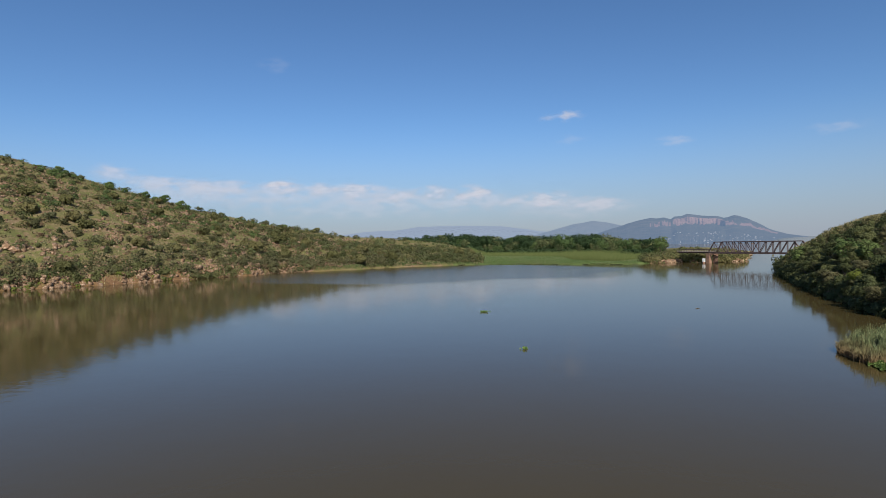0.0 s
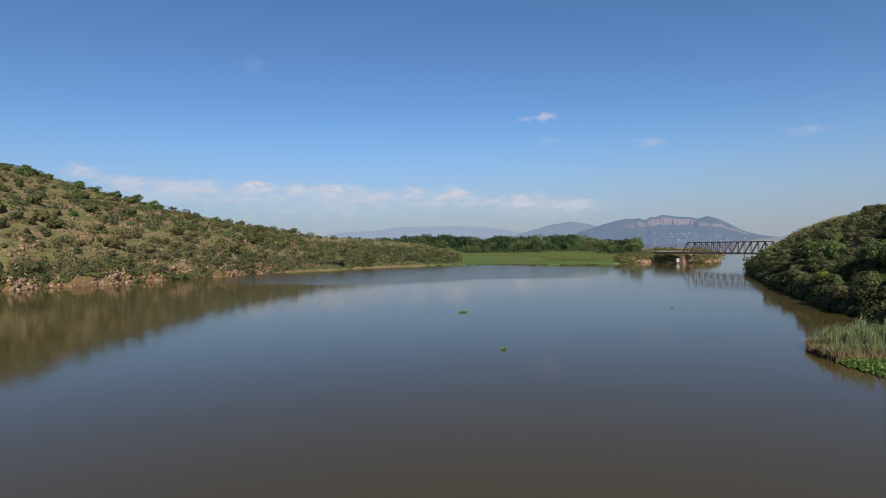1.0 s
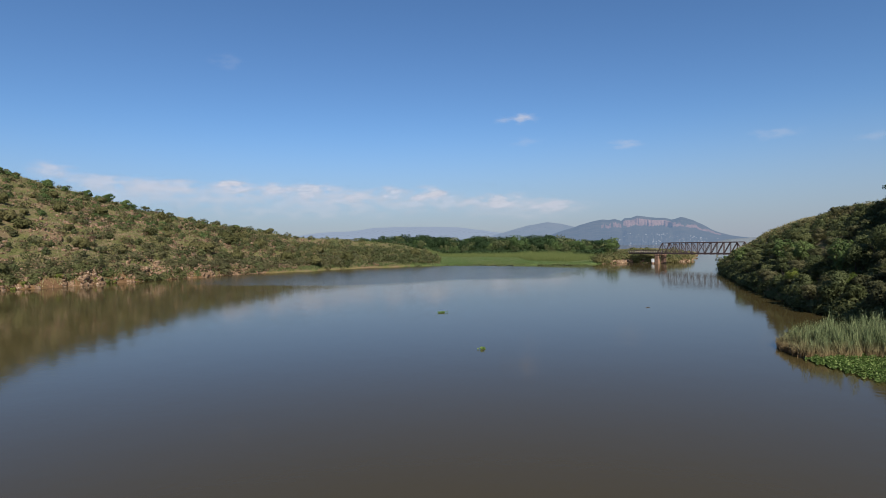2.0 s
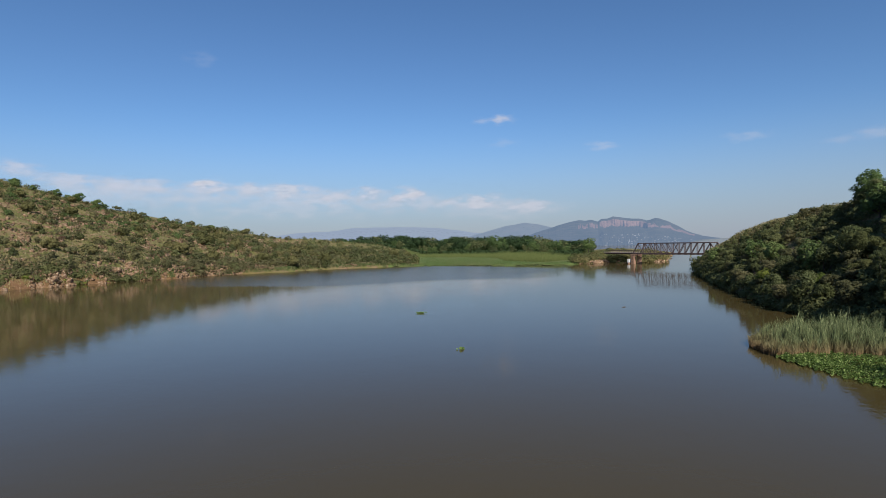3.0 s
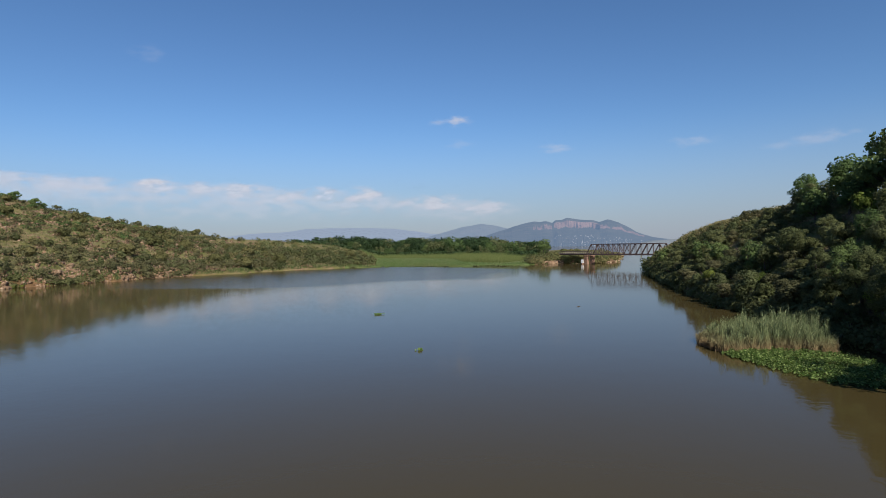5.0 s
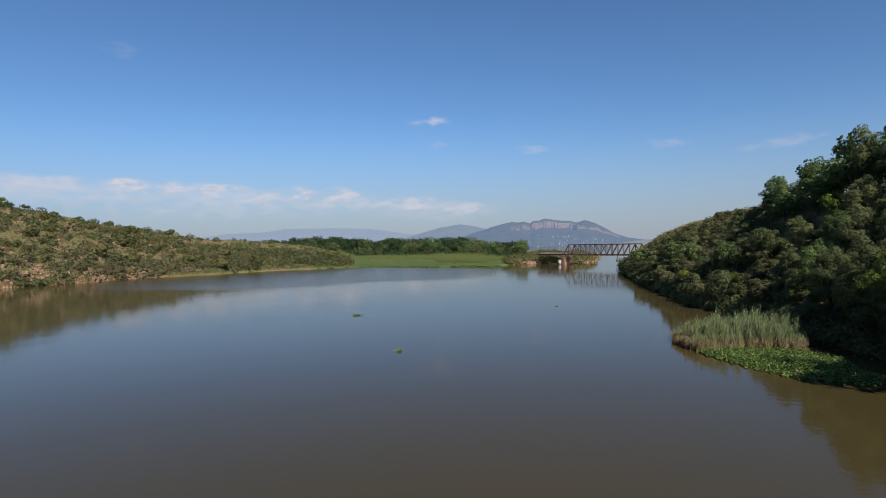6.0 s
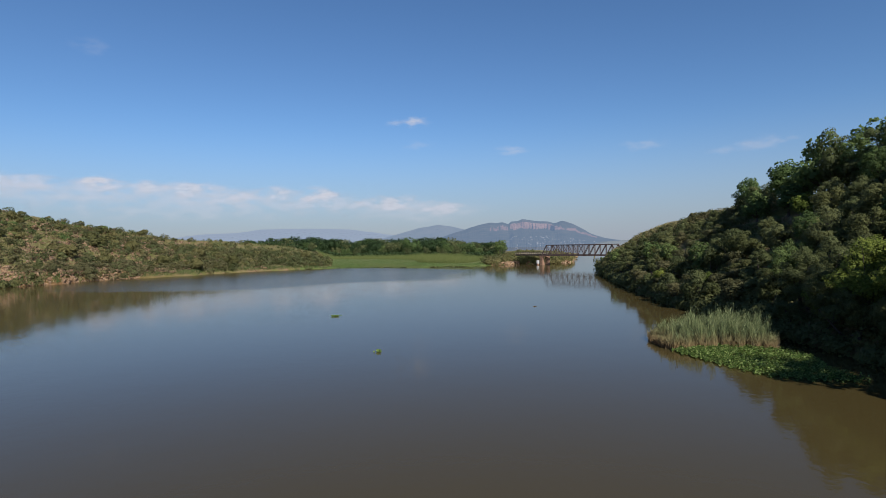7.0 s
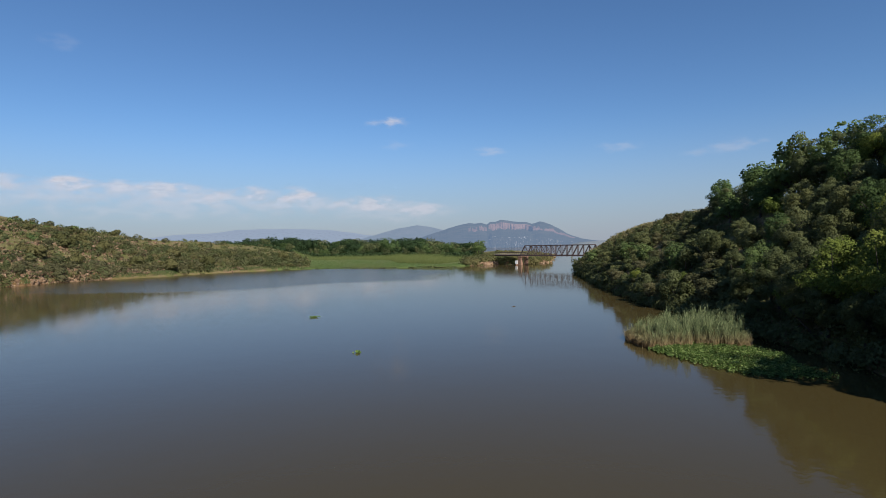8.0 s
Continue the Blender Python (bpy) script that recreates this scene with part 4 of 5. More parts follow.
wood_trees = [
    tree("tree", "dark green tall tree at the wood's edge", "tree", 41, 10.5, 11.0, 0.6, 20, 1000, 0.66, LEAF_WOOD, 1, 0.85),
    tree("tree", "mid-green tall tree at the wood's edge", "tree", 42, 10.0, 10.5, 0.5, 18, 1000, 0.66, LEAF_MOSS, 1, 0.85),
    tree("tree", "bright green tree at the wood's edge", "tree", 43, 11.0, 9.5, 0.5, 20, 1000, 0.66, LEAF_GREEN, 2, 0.8),
]


def wood_front(az, rng):
    return 372 - max(0, az - 10) * 7.4 + rng.uniform(0, 16)


spots = [(x, y, 0.8 if math.atan2(x, y) < 0.3 else 0.58, int(rng.choice(3, p=(0.5, 0.27, 0.23)))) for x, y in scatter(rng, 66, (-1, 21.8), wood_front, 4.6)]
grow(wood_trees, spots, rng, "trees at the wood's edge", 0.6, 1.3)


def deep_wood():
    """The wood behind its front row: crowns that nobody could count, in three leaf colours."""
    rng = np.random.RandomState(14)
    for mat, n, label in ((LEAF_WOOD, 230, "dark green crowns of the far wood"), (LEAF_MOSS, 75, "mid-green crowns of the far wood"), (LEAF_GREEN, 60, "bright green crowns of the far wood")):
        az = rng.uniform(-2, 21.5, n)
        r = 385 - np.maximum(0, az - 10) * 7.0 + rng.uniform(0, 120, n)
        x, y = r * np.sin(np.radians(az)), r * np.cos(np.radians(az))
        top = rng.choice([6.5, 8.0, 9.5, 12.0], n) * rng.uniform(0.85, 1.1, n) * np.interp(az, [-2, 4, 15, 21.5], [0.5, 1, 1, 0.55])
        wide = top * rng.uniform(0.4, 0.56, n)
        base = np.maximum(ground_z(x, y), 0)
        lobes, sizes = [np.column_stack([x, y, base + top - wide * 0.9])], [wide]
        for k in range(6):
            a = k * 1.05 + rng.uniform(0, 1, n)
            lobes.append(np.column_stack([x + wide * 0.75 * np.cos(a), y + wide * 0.75 * np.sin(a), base + top * rng.uniform(0.3, 0.72, n)]))
            sizes.append(wide * rng.uniform(0.45, 0.7, n))
        v, f, nv = leaf_cloud(rng, np.concatenate(lobes), np.concatenate(sizes), n * 300, 0.95, up=0.5)
        tagged(new("far_wood", mesh_of("far_wood", v, f, mat, normals=nv)), label, "woods", kind="stuff")


deep_wood()


def point_spot(az, rng):
    return np.interp(az, LEFT[0], LEFT[1]) + (4.5 if 20.8 < az < 23.2 or az > 27 else 1.0) + 34 * rng.uniform(0, 1) ** 1.4


scrub("point_scrub", "olive bushes on the rocky point beside the bridge", 77, 520, (19.5, 28.3), point_spot, LEAF_OLIVE, (0.7, 1.9), 60, 0.6, 0.9)
scrub("point_scrub", "dark green bushes on the rocky point beside the bridge", 78, 420, (19.5, 27.2), point_spot, LEAF_DARK, (0.8, 2.1), 60, 0.6, 0.9)
scrub("wood_edge", "deep green shrubs along the foot of the wood", 79, 480, (-4, 20.5), lambda az, rng: 366 - max(0, az - 10) * 7.4 + rng.uniform(0, 18), LEAF_WOOD, (1.0, 2.4), 50, 0.8, 0.9)


# ---- bridge ----
def build_bridge():
    """Single-track steel truss bridge, a twin-shaft pier, and an open timber-decked approach span."""
    left, right = Vector((*polar(25.6, 236.0), 4.0)), Vector((*polar(32.9, 217.0), 4.0))
    along = (right - left).normalized()
    span = (right - left).length
    across = Vector((-along.y, along.x, 0)).normalized()
    root = tagged(new("railway_bridge"), "old rusty steel truss railway bridge on a concrete pier", "bridge")
    root.location = (left.x, left.y, 0)
    up = Vector((0, 0, 1))

    def at(s, side, z):
        return along * s + across * side * 2.3 + up * (z)

    panels, lo, hi = 14, 4.0, 8.0
    step = span / panels
    for side in (-1, 1):
        chord = beam("bottom_chord", at(0, side, lo), at(span, side, lo), 0.32, 0.42, STEEL, root)
        beam("top_chord", at(step, side, hi), at(span - step, side, hi), 0.32, 0.32, STEEL, root)
        beam("end_post", at(0, side, lo), at(step, side, hi), 0.30, 0.30, STEEL, root)
        beam("end_post", at(span, side, lo), at(span - step, side, hi), 0.30, 0.30, STEEL, root)
        for k in range(1, panels):
            beam("hanger", at(k * step, side, lo), at(k * step, side, hi), 0.16, 0.16, STEEL, chord)
        for k in range(1, panels - 1):
            a, b = (k * step, (k + 1) * step)
            if k < panels / 2:
                beam("diagonal", at(a, side, hi), at(b, side, lo), 0.18, 0.18, STEEL, chord)
            else:
                beam("diagonal", at(a, side, lo), at(b, side, hi), 0.18, 0.18, STEEL, chord)
    for k in range(panels + 1):
        beam("floor_beam", at(k * step, -1, lo - 0.1), at(k * step, 1, lo - 0.1), 0.25, 0.5, STEEL, root)
    for k in range(1, panels):
        beam("top_strut", at(k * step, -1, hi), at(k * step, 1, hi), 0.14, 0.14, STEEL, root)
    for side in (-0.35, 0.35):
        beam("stringer", at(0, side, lo - 0.05), at(span, side, lo - 0.05), 0.2, 0.4, STEEL, root)
    # approach
    end = -14.2
    for side in (-0.6, 0.6):
        beam("approach_girder", at(end, side, lo + 0.05), at(-0.1, side, lo + 0.05), 0.25, 0.6, STEEL, root)
    for side in (-1, 1):
        rail = beam("handrail", at(end, side, lo + 1.15), at(-0.1, side, lo + 1.15), 0.12, 0.12, STEEL, root)
        for k in range(13):
            s = end + 0.2 + k * 1.14
            beam("rail_post", at(s, side, lo + 0.3), at(s, side, lo + 1.1), 0.22, 0.22, SLEEPER, rail, "pale weathered post")
    for k in range(23):
        s = end + 0.2 + k * 0.6
        beam("sleeper", at(s, -1.0, lo + 0.42), at(s, 1.0, lo + 0.42), 0.25, 0.16, SLEEPER, root)
    # piers
    for side, mat in ((-1, CONCRETE), (1, CONCRETE)):
        bm = bmesh.new()
        beam_bm(bm, at(-0.2, side * 0.8, -2.0), at(-0.2, side * 0.8, 3.2), 1.5, 1.5, along)
        bmesh.ops.bevel(bm, geom=bm.edges[:], offset=0.12, segments=2, affect="EDGES")
        part("pier_shaft", bm_mesh("pier_shaft", bm, mat), root, "rust-stained concrete shaft")
    beam("pier_cap", at(-0.2, -1.15, 3.45), at(-0.2, 1.15, 3.45), 1.9, 0.55, CONCRETE, root, bevel=0.06)
    bm = bmesh.new()
    beam_bm(bm, at(-1.9, -1.0, 0.5), at(-1.9, -1.0, 1.9), 0.9, 1.1, along)
    bmesh.ops.bevel(bm, geom=bm.edges[:], offset=0.08, segments=2, affect="EDGES")
    part("gauge_block", bm_mesh("gauge_block", bm, WHITEWASH), root, "whitewashed block")
    beam("block_footing", at(-1.9, -1.0, -2.0), at(-1.9, -1.0, 0.498), 1.2, 1.1, CONCRETE, root, bevel=0.08)
    return root


build_bridge()


# ---- reeds and floating plants ----
def blades(rng, xy, z, height, width, lean=0.18, segs=3, ruffle=0.35):
    """Bent tapering blades on the points xy: vertices, triangles and normals; the fronts face the lake."""
    n = len(xy)
    h = height if isinstance(height, np.ndarray) else np.full(n, height)
    a = rng.uniform(0, 6.28, n)
    d = np.stack([np.cos(a), np.sin(a)], 1)
    face = rng.uniform(0, 6.28, n)
    w = np.stack([np.cos(face), np.sin(face)], 1) * width * rng.uniform(0.6, 1.4, n)[:, None]
    front = np.stack([w[:, 1], -w[:, 0]], 1)
    lake = -xy / np.linalg.norm(xy, axis=1)[:, None]
    w = np.where((np.sum(front * lake, 1) < 0)[:, None], -w, w)
    bend = rng.uniform(0.2, 1.0, n) * lean
    rows = []
    for k in range(segs + 1):
        q = k / segs
        c = xy + d * (bend * h * q * q)[:, None]
        zz = z + h * q * (1 - 0.12 * bend * q)
        ww = w * (1 - 0.85 * q) * 0.5
        rows += [np.column_stack([c - ww, zz]), np.column_stack([c + ww, zz])]
    verts = np.stack(rows, 1).reshape(-1, 3)
    m = 2 * (segs + 1)
    base = np.arange(n)[:, None] * m
    faces = []
    for k in range(segs):
        faces += [base + (2 * k, 2 * k + 1, 2 * k + 3), base + (2 * k, 2 * k + 3, 2 * k + 2)]
    soft = np.column_stack([lake * 0.55 + rng.normal(0, ruffle, (n, 2)), np.full(n, 0.75)])
    soft /= np.linalg.norm(soft, axis=1)[:, None]
    return verts, np.concatenate(faces, 1).reshape(-1, 3), np.repeat(soft, m, 0)


def reed_bed():
    """Reeds in many broad tufts of uneven height."""
    rng = np.random.RandomState(51)
    tufts, each = 560, 40
    taz, tq = rng.uniform(35.1, 45.7, tufts), rng.uniform(0, 1, tufts)
    front = np.interp(taz, [35.1, 35.5, 36.75, 38.1, 39.5, 42, 46], [57.9, 55.8, 53.8, 53.0, 54.4, 55.6, 55.8])
    back = np.interp(taz, [35.1, 36, 37, 42, 46], [59, 61, 63, 65, 61])
    tr = front + (back - front) * tq
    clump = np.sin(taz * 5.3 + tr * 0.9) * np.sin(taz * 2.1 - tr * 1.7 + 1) + 0.5 * np.sin(taz * 11 + tr * 2.3)
    tall = np.interp(taz, [35.1, 36.0, 37.2, 40, 42.4, 43.6, 44.8, 45.7], [0.55, 1.15, 1.75, 2.2, 2.5, 2.2, 1.9, 0.9]) * (0.9 + 0.28 * clump) * rng.uniform(0.5, 1.28, tufts) * np.interp(tq, [0, 0.22, 1], [0.5, 1.0, 1.05])
    az = np.repeat(taz, each) + rng.normal(0, 0.11, tufts * each)
    r = np.repeat(tr, each) + rng.normal(0, 0.13, tufts * each)
    h = np.repeat(tall, each) * rng.uniform(0.35, 1.15, tufts * each)
    xy = np.stack([r * np.sin(np.radians(az)), r * np.cos(np.radians(az))], 1)
    v, f, nv = blades(rng, xy, -0.1, h, 0.038, 0.18, 3, 0.75)
    # side leaves along the stems
    k = rng.choice(len(h), 22000)
    v2, f2, nv2 = blades(rng, xy[k] + rng.normal(0, 0.03, (22000, 2)), h[k] * rng.uniform(0.4, 0.95, 22000), rng.uniform(0.2, 0.46, 22000), 0.046, 1.0, 2, 0.75)
    v, f, nv = np.vstack([v, v2]), np.vstack([f, f2 + len(v)]), np.vstack([nv, nv2])
    return tagged(new("reed_bed", mesh_of("reed_bed", v, f, REED, normals=nv)), "tall green and straw-coloured reeds standing in the water", "reeds", kind="stuff")


reed_bed()


def hyacinth_leaves(rng, xy, size=0.2, height=0.3):
    """Round upright leaves over short stalks: six-sided, cupped."""
    n = len(xy)
    a, tilt = rng.uniform(0, 6.28, n), rng.uniform(0.1, 1.0, n)
    nrm = np.stack([np.cos(a) * np.sin(tilt), np.sin(a) * np.sin(tilt), np.cos(tilt)], 1)
    t = np.cross(nrm, rng.normal(0, 1, (n, 3)))
    t /= np.linalg.norm(t, axis=1)[:, None]
    b = np.cross(nrm, t)
    c = np.column_stack([xy, rng.uniform(0.08, height, n)])
    s = (size * rng.uniform(0.6, 1.2, n))[:, None]
    ring = [c + (t * math.cos(k * math.pi / 3) + b * 0.85 * math.sin(k * math.pi / 3)) * s * 0.6 + nrm * s * 0.1 for k in range(6)]
    verts = np.stack([c] + ring, 1).reshape(-1, 3)
    k = np.arange(n)[:, None] * 7
    faces = np.concatenate([k + (0, i + 1, (i + 1) % 6 + 1) for i in range(6)], 1).reshape(-1, 3)
    return verts, faces


def hyacinth_mat():
    rng = np.random.RandomState(52)
    n = 23000
    az, q = rng.uniform(37.0, 52.2, n), rng.uniform(0, 1, n)
    front = np.interp(az, [36.4, 36.8, 38.1, 40.7, 43.2, 45.6, 48.3, 50.8, 53.5], [54.6, 53.4, 51.6, 48.5, 46.4, 45.4, 45.2, 46.0, 46.2])
    front = front + 0.35 * np.sin(az * 6.1) + 0.25 * np.sin(az * 15.7 + 1) + rng.normal(0, 0.12, n)
    back = np.interp(az, [36.4, 38.5, 40.7, 43, 45.7, 48.3, 49.6, 53.5], [54.6, 53.6, 56, 56.4, 56.2, 53.6, 49.4, 46.6])
    keep = rng.uniform(0, 1, n) < np.interp(az, [36.4, 38, 46.5, 49, 52], [0.4, 1, 1, 0.4, 0.03])
    az, q, front, back = az[keep], q[keep], front[keep], back[keep]
    r = front + (back - front) * q
    xy = np.stack([r * np.sin(np.radians(az)), r * np.cos(np.radians(az))], 1)
    v, f = hyacinth_leaves(rng, xy, 0.105, 0.10 + 0.3 * np.clip(q * (back - front) / 1.6, 0, 1))
    return tagged(new("hyacinth_mat", mesh_of("hyacinth_mat", v, f, HYACINTH)), "mat of glossy green water hyacinth along the reeds", "water plants", kind="stuff")


hyacinth_mat()


def floating_clump(seed, az, r, spread, n):
    """A floating plant: an Empty with single round leaves under it."""
    rng = np.random.RandomState(seed)
    root = tagged(new("hyacinth_clump"), "small floating clump of green water hyacinth", "water plant", "floating clumps")
    root.location = (*polar(az, r), 0)
    v, f = hyacinth_leaves(np.random.RandomState(3), np.zeros((1, 2)), 0.22, 0.1)
    me = mesh_of("leaf", v - v[0], f, FLOATING)
    stalk = mesh_of("rootstock", *tube([(-spread[0], 0, 0.0), (0, 0, 0.05), (spread[0], 0, 0.0)], [0.05, 0.09, 0.05]), FLOATING)
    part("rootstock", stalk, root)
    for _ in range(n):
        x, y = rng.normal(0, 1, 2) * spread
        part("leaf", me, root, m=pose(x, y, rng.uniform(0.03, 0.17), rng.uniform(-20, 60), rng.uniform(-40, 40), rng.uniform(-40, 40)) @ Matrix.Scale(rng.uniform(0.6, 1.2), 4))
    return root


floating_clump(61, 4.12, 80.0, (0.36, 0.14), 30)
floating_clump(62, 8.15, 52.3, (0.2, 0.09), 16)


def on_bank(az, q, table_):
    return np.interp(az, table_[0], table_[1]) + q


def marsh():
    """Low marsh grass along the water, and taller reeds behind it that stand in drifts."""
    rng = np.random.RandomState(81)
    for name, label, n, near, far, low, high, mat in (
        ("marsh_grass", "short bright green marsh grass at the water's edge", 22000, 0.5, 110, 0.15, 0.4, GRASS_GREEN),
        ("marsh_reeds", "taller pale green reeds in drifts behind the marsh grass", 38000, 14, 125, 0.6, 1.9, MARSH),
    ):
        az = rng.uniform(2.6, 21.5, n)
        q = near + (far - near) * rng.uniform(0, 1, n) ** 1.3
        r = on_bank(az, q, LEFT)
        x, y = r * np.sin(np.radians(az)), r * np.cos(np.radians(az))
        drift = rough_ground(x * 0.9 + 15, y * 0.6)
        h = rng.uniform(low, high, n) * np.clip(0.8 + 0.25 * drift, 0.4, 1.3) * (np.interp(az, [11.5, 13, 17, 19], [1.0, 1.5, 1.5, 1.0]) if low > 0.5 else 1.0)
        if low > 0.5:
            edge = np.interp(az, [2.6, 9, 12, 13, 17, 19, 21.5], [75, 80, 60, 22, 16, 22, 60]) + 6 * drift
            h, x, y = h[q > edge], x[q > edge], y[q > edge]
        z = np.maximum(ground_z(x, y), 0) - 0.05
        v, f, nv = blades(rng, np.stack([x, y], 1), z, h, 0.14, 0.5, 2, 0.12)
        tagged(new(name, mesh_of(name, v, f, mat, normals=nv)), label, "grass", kind="stuff")


marsh()


def hill_grass():
    rng = np.random.RandomState(82)
    for n, lo, hi, s0, s1, mat, label in (
        (38000, -46, 4, 0.0, 1.12, GRASS_DRY, "dry straw-coloured grass between the bushes"),
        (56000, -46, 3, 0.08, 1.1, GRASS_FRESH, "yellow-green grass over the sunny slope"),
    ):
        az = rng.uniform(lo, hi, n)
        s = rng.uniform(s0, s1, n)
        r = np.interp(az, LEFT[0], LEFT[1]) * (1 - s) + np.interp(az, LEFT[0], LEFT[2]) * s + 1.2
        x, y = r * np.sin(np.radians(az)), r * np.cos(np.radians(az))
        keep = rough_ground(x * 2.1, y * 2.1 + 90) > rng.uniform(-2.8, 0.8, n)
        x, y = x[keep], y[keep]
        v, f, nv = blades(rng, np.stack([x, y], 1), np.maximum(ground_z(x, y), 0) - 0.05, rng.uniform(0.25, 0.75, len(x)), 0.3, 0.9, 1)
        tagged(new("hill_grass", mesh_of("hill_grass", v, f, mat, normals=nv)), label, "grass", kind="stuff")
    az = rng.uniform(31.5, 46, 6500)
    r = np.array([on_right(a, rng, 0.84, 1.1) for a in az])
    x, y = r * np.sin(np.radians(az)), r * np.cos(np.radians(az))
    v, f, nv = blades(rng, np.stack([x, y], 1), np.maximum(ground_z(x, y), 0) - 0.05, rng.uniform(0.35, 0.95, len(x)), 0.14, 0.8, 1)
    tagged(new("hill_grass", mesh_of("hill_grass", v, f, GRASS_DRY, normals=nv)), "dry straw-coloured grass on the hill crest", "grass", kind="stuff")


hill_grass()


def shore_fringe():
    rng = np.random.RandomState(83)
    n = 6500
    az = np.concatenate([rng.uniform(-22, 3.5, n), rng.uniform(-33, -29, 700), rng.uniform(2, 22, 2500)])
    w = 1.5 * np.clip(0.5 + 0.5 * np.sin(az * 1.37) * np.sin(az * 0.53 + 1) + 0.25 * np.sin(az * 4.1), 0.1, 1.2)
    q = -w * rng.uniform(0, 1, len(az)) + 1.4
    r = on_bank(az, q, LEFT) + np.interp(az, np.linspace(-180, 180, len(JAG)), JAG) * 2.2
    xy = np.stack([r * np.sin(np.radians(az)), r * np.cos(np.radians(az))], 1)
    v, f = hyacinth_leaves(rng, xy, 0.4, 0.2)
    tagged(new("shore_fringe", mesh_of("shore_fringe", v, f, LEAF_MOSS)), "green fringe of water plants along the far bank", "water plants", kind="stuff")


shore_fringe()


def boulder(seed, label):
    rng = np.random.RandomState(seed)
    bm = bmesh.new()
    bmesh.ops.create_icosphere(bm, subdivisions=2, radius=0.5)
    cuts = rng.normal(0, 1, (12, 3))
    cuts /= np.linalg.norm(cuts, axis=1)[:, None]
    for v in bm.verts:
        c = np.array(v.co)
        for k in cuts:
            over = c @ k - 0.27
            if over > 0:
                c = c - k * over * 0.9
        v.co = c * (1.25, 1.0, 0.8) + rng.normal(0, 0.015, 3)
    return tagged(new("boulder", bm_mesh("boulder", bm, ROCK)), label, "rock")


def boulders():
    rng = np.random.RandomState(84)
    kinds = [boulder(k, "ochre weathered boulder on the lake shore") for k in (1, 2, 3, 4)]
    spots = []
    for _ in range(45):
        az = rng.uniform(-43, -12) if rng.uniform() < 0.8 else rng.uniform(20.3, 28.2)
        spots.append((az, rng.uniform(-0.6, 4.5), rng.uniform(0.45, 1.15)))
    for _ in range(60):
        spots.append((rng.choice([21.2, 21.8, 22.6, 27.4, 28.0]) + rng.normal(0, 0.4), rng.uniform(-0.8, 4.5), rng.uniform(0.7, 1.9)))
    for _ in range(110):
        az = rng.uniform(-43, -8)
        spots.append((az, rng.uniform(6, 110), rng.uniform(0.5, 1.4)))
    for da, q, s in ((0, 24, 3.6), (0.55, 24.5, 3.0), (-0.5, 25, 3.2), (0.25, 27, 3.0), (1.0, 23.5, 2.0), (-1.0, 24, 2.4), (-0.2, 22, 2.2), (0.6, 22, 1.8)):
        spots.append((-37.3 + da, q, s))
    for i, (az, q, s) in enumerate(spots):
        r = on_bank(az, q, LEFT)
        x, y = polar(az, r)
        m = Matrix.Translation((x, y, max(float(ground_z(x, y)), -0.1) + 0.15 * s)) @ Euler((rng.normal(0, 0.3), rng.normal(0, 0.3), rng.uniform(0, 6.28))).to_matrix().to_4x4() @ Matrix.Diagonal((s, s * rng.uniform(0.7, 1.1), s * (rng.uniform(1.1, 1.5) if s > 1.75 and q > 20 else rng.uniform(0.7, 1.2)), 1))
        if i < len(kinds):
            kinds[i].matrix_basis = m
            ob = kinds[i]
        else:
            ob = copy_thing(kinds[i % len(kinds)], Matrix())
            ob.matrix_basis = m
        if q > 5:
            tagged(ob, "pale ochre boulder among the hillside scrub")
        tagged(ob, group="boulders")


boulders()


def shore_grass():
    rng = np.random.RandomState(85)
    for n, lo, hi, depth, mat, label in ((2000, -32, 3.6, 6, GRASS_DRY, "tan dry grass along the far bank"), (7000, -27, 3.6, 4.5, GRASS_GREEN, "green grass along the far bank"), (1300, -46, -22, 6, GRASS_FRESH, "yellow-green grass between the rocks of the bank")):
        az = rng.uniform(lo, hi, n)
        q = 0.6 + depth * rng.uniform(0, 1, n) ** 1.3
        r = on_bank(az, q, LEFT) + np.interp(az, np.linspace(-180, 180, len(JAG)), JAG) * 2.2
        x, y = r * np.sin(np.radians(az)), r * np.cos(np.radians(az))
        v, f, nv = blades(rng, np.stack([x, y], 1), np.maximum(ground_z(x, y), 0) - 0.05, rng.uniform(0.3, 0.8, n), 0.22, 0.6, 1)
        tagged(new("shore_grass", mesh_of("shore_grass", v, f, mat, normals=nv)), label, "grass", kind="stuff")


shore_grass()


def blocks(rng, at, size):
    """Angular broken stones: boxes with every corner pushed about; vertices and triangles."""
    m = len(at)
    corner = np.array([(x, y, z) for z in (-0.5, 0.5) for y in (-0.5, 0.5) for x in (-0.5, 0.5)])
    tri = np.array([(0, 2, 1), (1, 2, 3), (4, 5, 6), (5, 7, 6), (0, 1, 4), (1, 5, 4), (2, 6, 3), (3, 6, 7), (0, 4, 2), (2, 4, 6), (1, 3, 5), (3, 7, 5)])
    v = (corner[None] + rng.uniform(-0.27, 0.27, (m, 8, 3))) * size
    a, b = rng.uniform(0, 6.28, m), rng.normal(0, 0.5, m)
    ca, sa, cb, sb = np.cos(a)[:, None], np.sin(a)[:, None], np.cos(b)[:, None], np.sin(b)[:, None]
    x, y, z = v[..., 0], v[..., 1], v[..., 2]
    y, z = y * cb - z * sb, y * sb + z * cb
    v = np.stack([x * ca - y * sa, x * sa + y * ca, z], -1) + at[:, None]
    return v.reshape(-1, 3), (tri[None] + (np.arange(m) * 8)[:, None, None]).reshape(-1, 3)


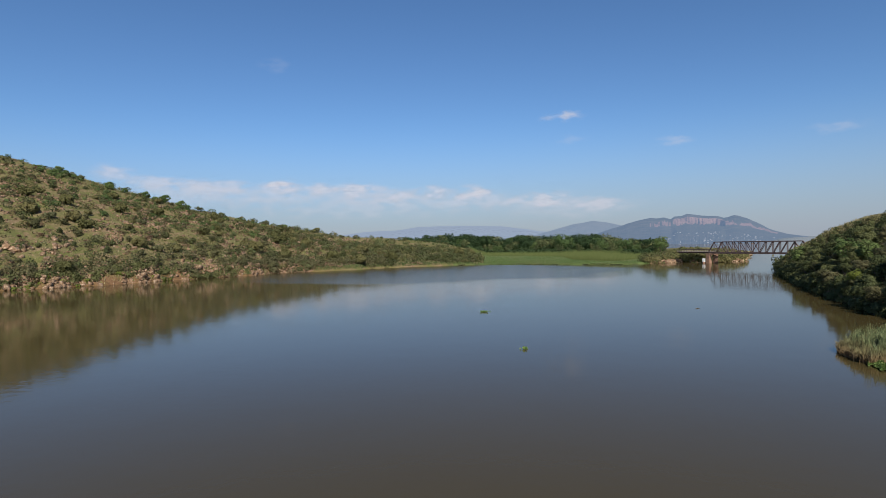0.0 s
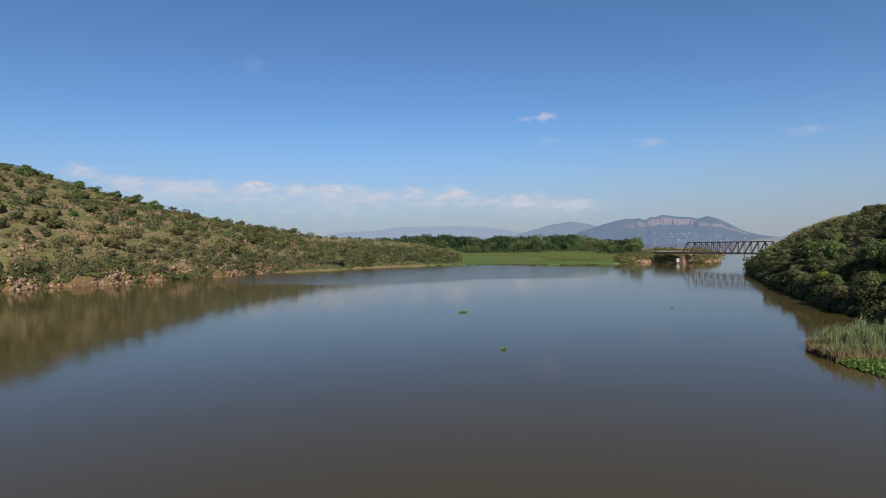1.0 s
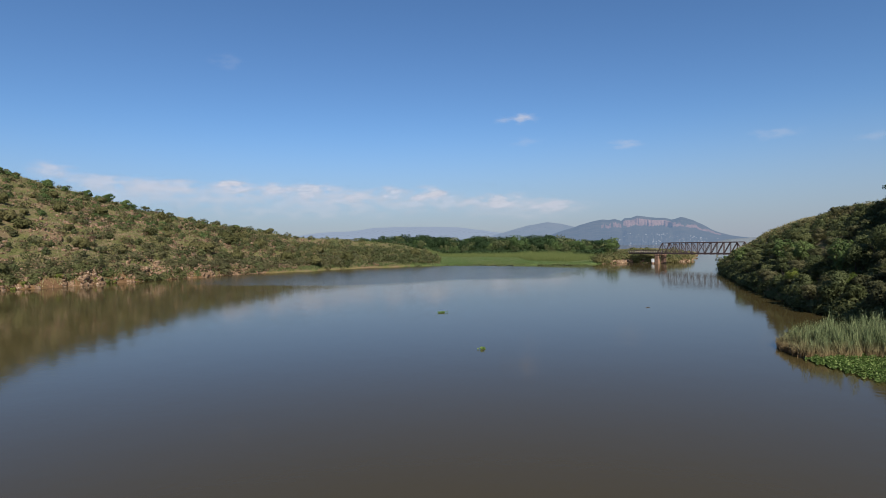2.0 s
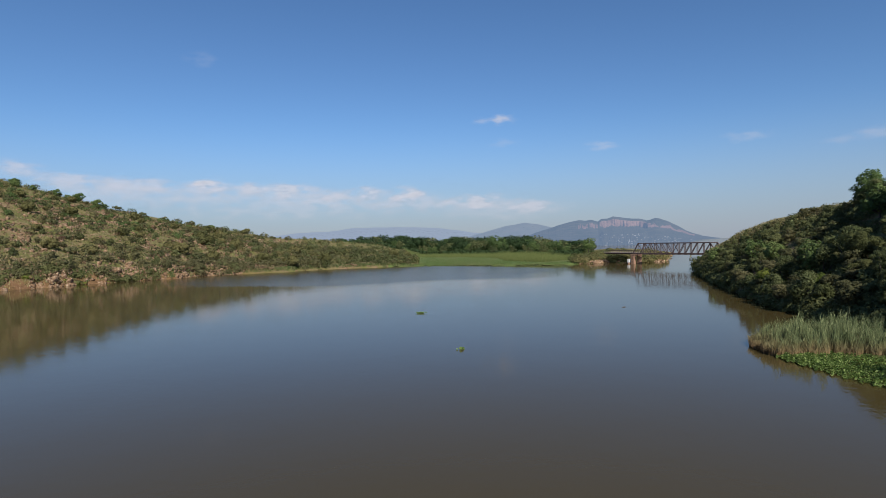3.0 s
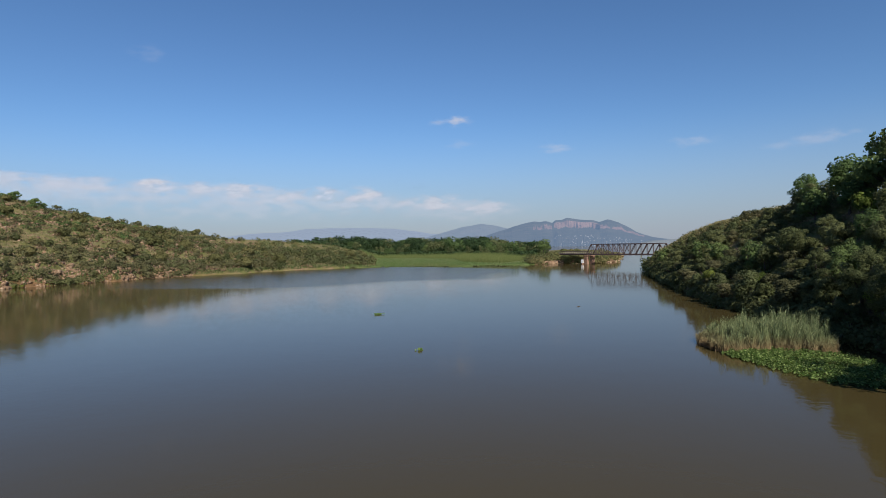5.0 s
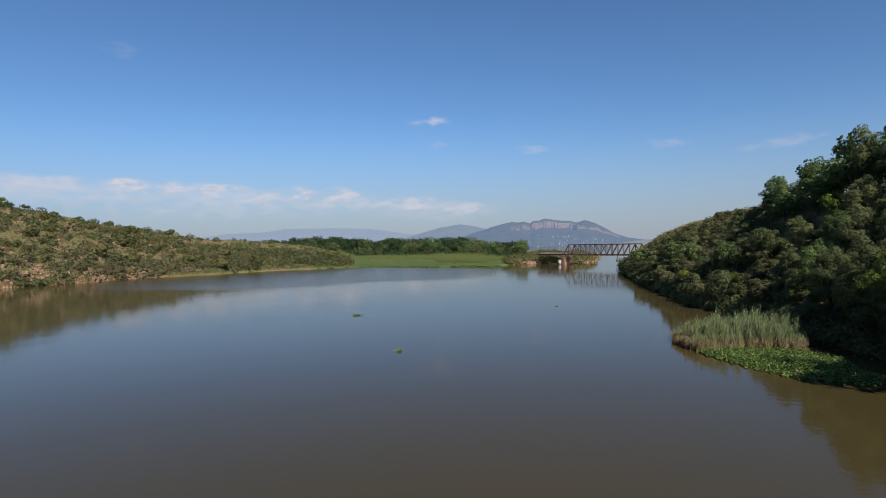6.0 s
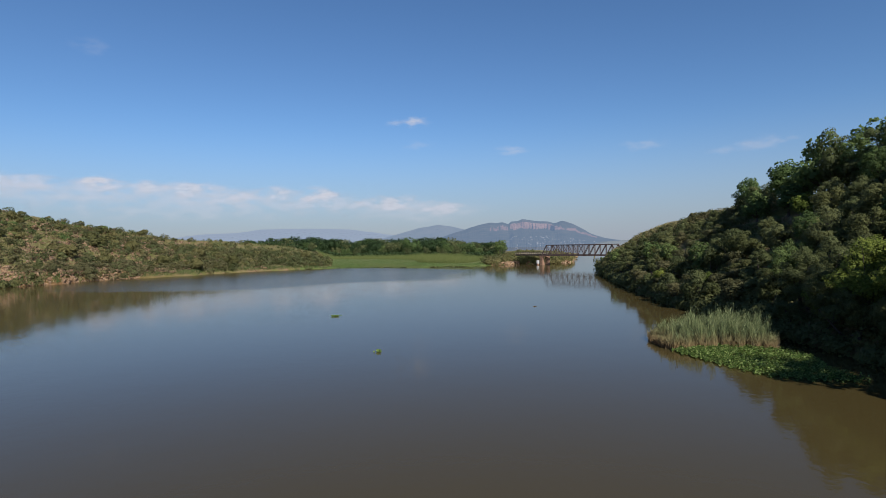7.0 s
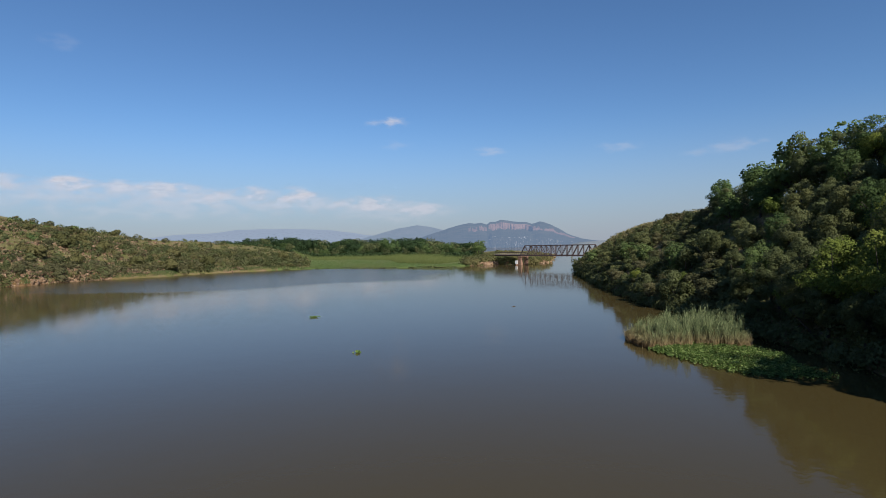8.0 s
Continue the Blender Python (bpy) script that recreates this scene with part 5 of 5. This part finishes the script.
def hill_stones():
    """Loose ochre stones in patches over the sunny slope and its eroded bank, joined."""
    rng = np.random.RandomState(86)
    n = 11000
    az = rng.uniform(-42, -2, n)
    r = np.array([on_left(a, rng, 0.0, 0.9) for a in az])
    low = rng.uniform(0, 1, n) < 0.3
    r = np.where(low, np.interp(az, LEFT[0], LEFT[1]) + rng.uniform(1.0, 7, n), r)
    x, y = r * np.sin(np.radians(az)), r * np.cos(np.radians(az))
    keep = (rough_ground(x * 2.6 - 30, y * 2.6) > rng.uniform(0.0, 1.2, n)) | low & (az < -9) & (rng.uniform(0, 1, n) < 0.24)
    x, y = x[keep], y[keep]
    az, q = rng.uniform(-43, -8, 9000), rng.uniform(0.05, 0.9, 9000)
    r = np.interp(az, LEFT[0], LEFT[1]) * (1 - q) + np.interp(az, LEFT[0], LEFT[2]) * q
    pick = stony(az, q) & (rng.uniform(0, 1, 9000) < 0.8) | (rng.uniform(0, 1, 9000) < 0.1)
    az, r = az[pick], r[pick]
    loose = len(x)
    x, y = np.concatenate([x, r * np.sin(np.radians(az))]), np.concatenate([y, r * np.cos(np.radians(az))])
    m = len(x)
    size = rng.uniform(0.25, 0.95, (m, 1, 1)) ** 1.25 * rng.uniform(0.6, 1.5, (m, 1, 3)) * (1, 1, 0.8)
    size[loose:] *= 1.25
    v, f = blocks(rng, np.stack([x, y, np.maximum(ground_z(x, y), -0.05) + 0.08], 1), size)
    tagged(new("hill_stones", mesh_of("hill_stones", v, f, ROCK)), "loose ochre and pinkish stones on the slope", "stones", kind="stuff")


hill_stones()


def bank_rubble():
    """Broken red-ochre rock where the water has undercut the foot of the sunny hill, joined."""
    rng = np.random.RandomState(87)
    n = 4200
    az = np.concatenate([rng.uniform(-46, -13, n - 500), rng.uniform(20.3, 28.2, 500)])
    q = -0.5 + 6.5 * rng.uniform(0, 1, n) ** 1.3
    broken = np.sin(az * 1.9 + 0.6) * np.sin(az * 0.77) + 0.5 * np.sin(az * 5.3 + q * 0.5)
    keep = broken > rng.uniform(-0.5, 1.1, n)
    az, q = az[keep], q[keep]
    m = len(az)
    r = on_bank(az, q, LEFT) + np.interp(az, np.linspace(-180, 180, len(JAG)), JAG) * 2.2
    x, y = r * np.sin(np.radians(az)), r * np.cos(np.radians(az))
    size = (0.28 + 0.95 * rng.uniform(0, 1, (m, 1, 1)) ** 2.4) * rng.uniform(0.6, 1.4, (m, 1, 3))
    v, f = blocks(rng, np.stack([x, y, np.maximum(ground_z(x, y), -0.1) + 0.12], 1), size)
    tagged(new("bank_rubble", mesh_of("bank_rubble", v, f, ROCK)), "broken red-ochre rocks along the eroded bank", "rocks", kind="stuff")


bank_rubble()


def floating_branch():
    """A dark waterlogged branch adrift."""
    root = tagged(new("floating_branch"), "dark waterlogged branch drifting on the lake", "branch")
    root.matrix_basis = pose(*polar(24.25, 86.0), 0.0, 0, 0, 20) @ Matrix.Scale(0.75, 4)
    part("stem", mesh_of("stem", *tube([(-0.5, 0, 0.0), (0, 0.06, 0.05), (0.55, -0.03, 0.02)], [0.03, 0.06, 0.03]), BARK, True), root)
    part("twig", mesh_of("twig", *tube([(0.1, 0.05, 0.04), (0.3, 0.2, 0.12), (0.42, 0.25, 0.2)], [0.03, 0.02, 0.01]), BARK, True), root)


floating_branch()
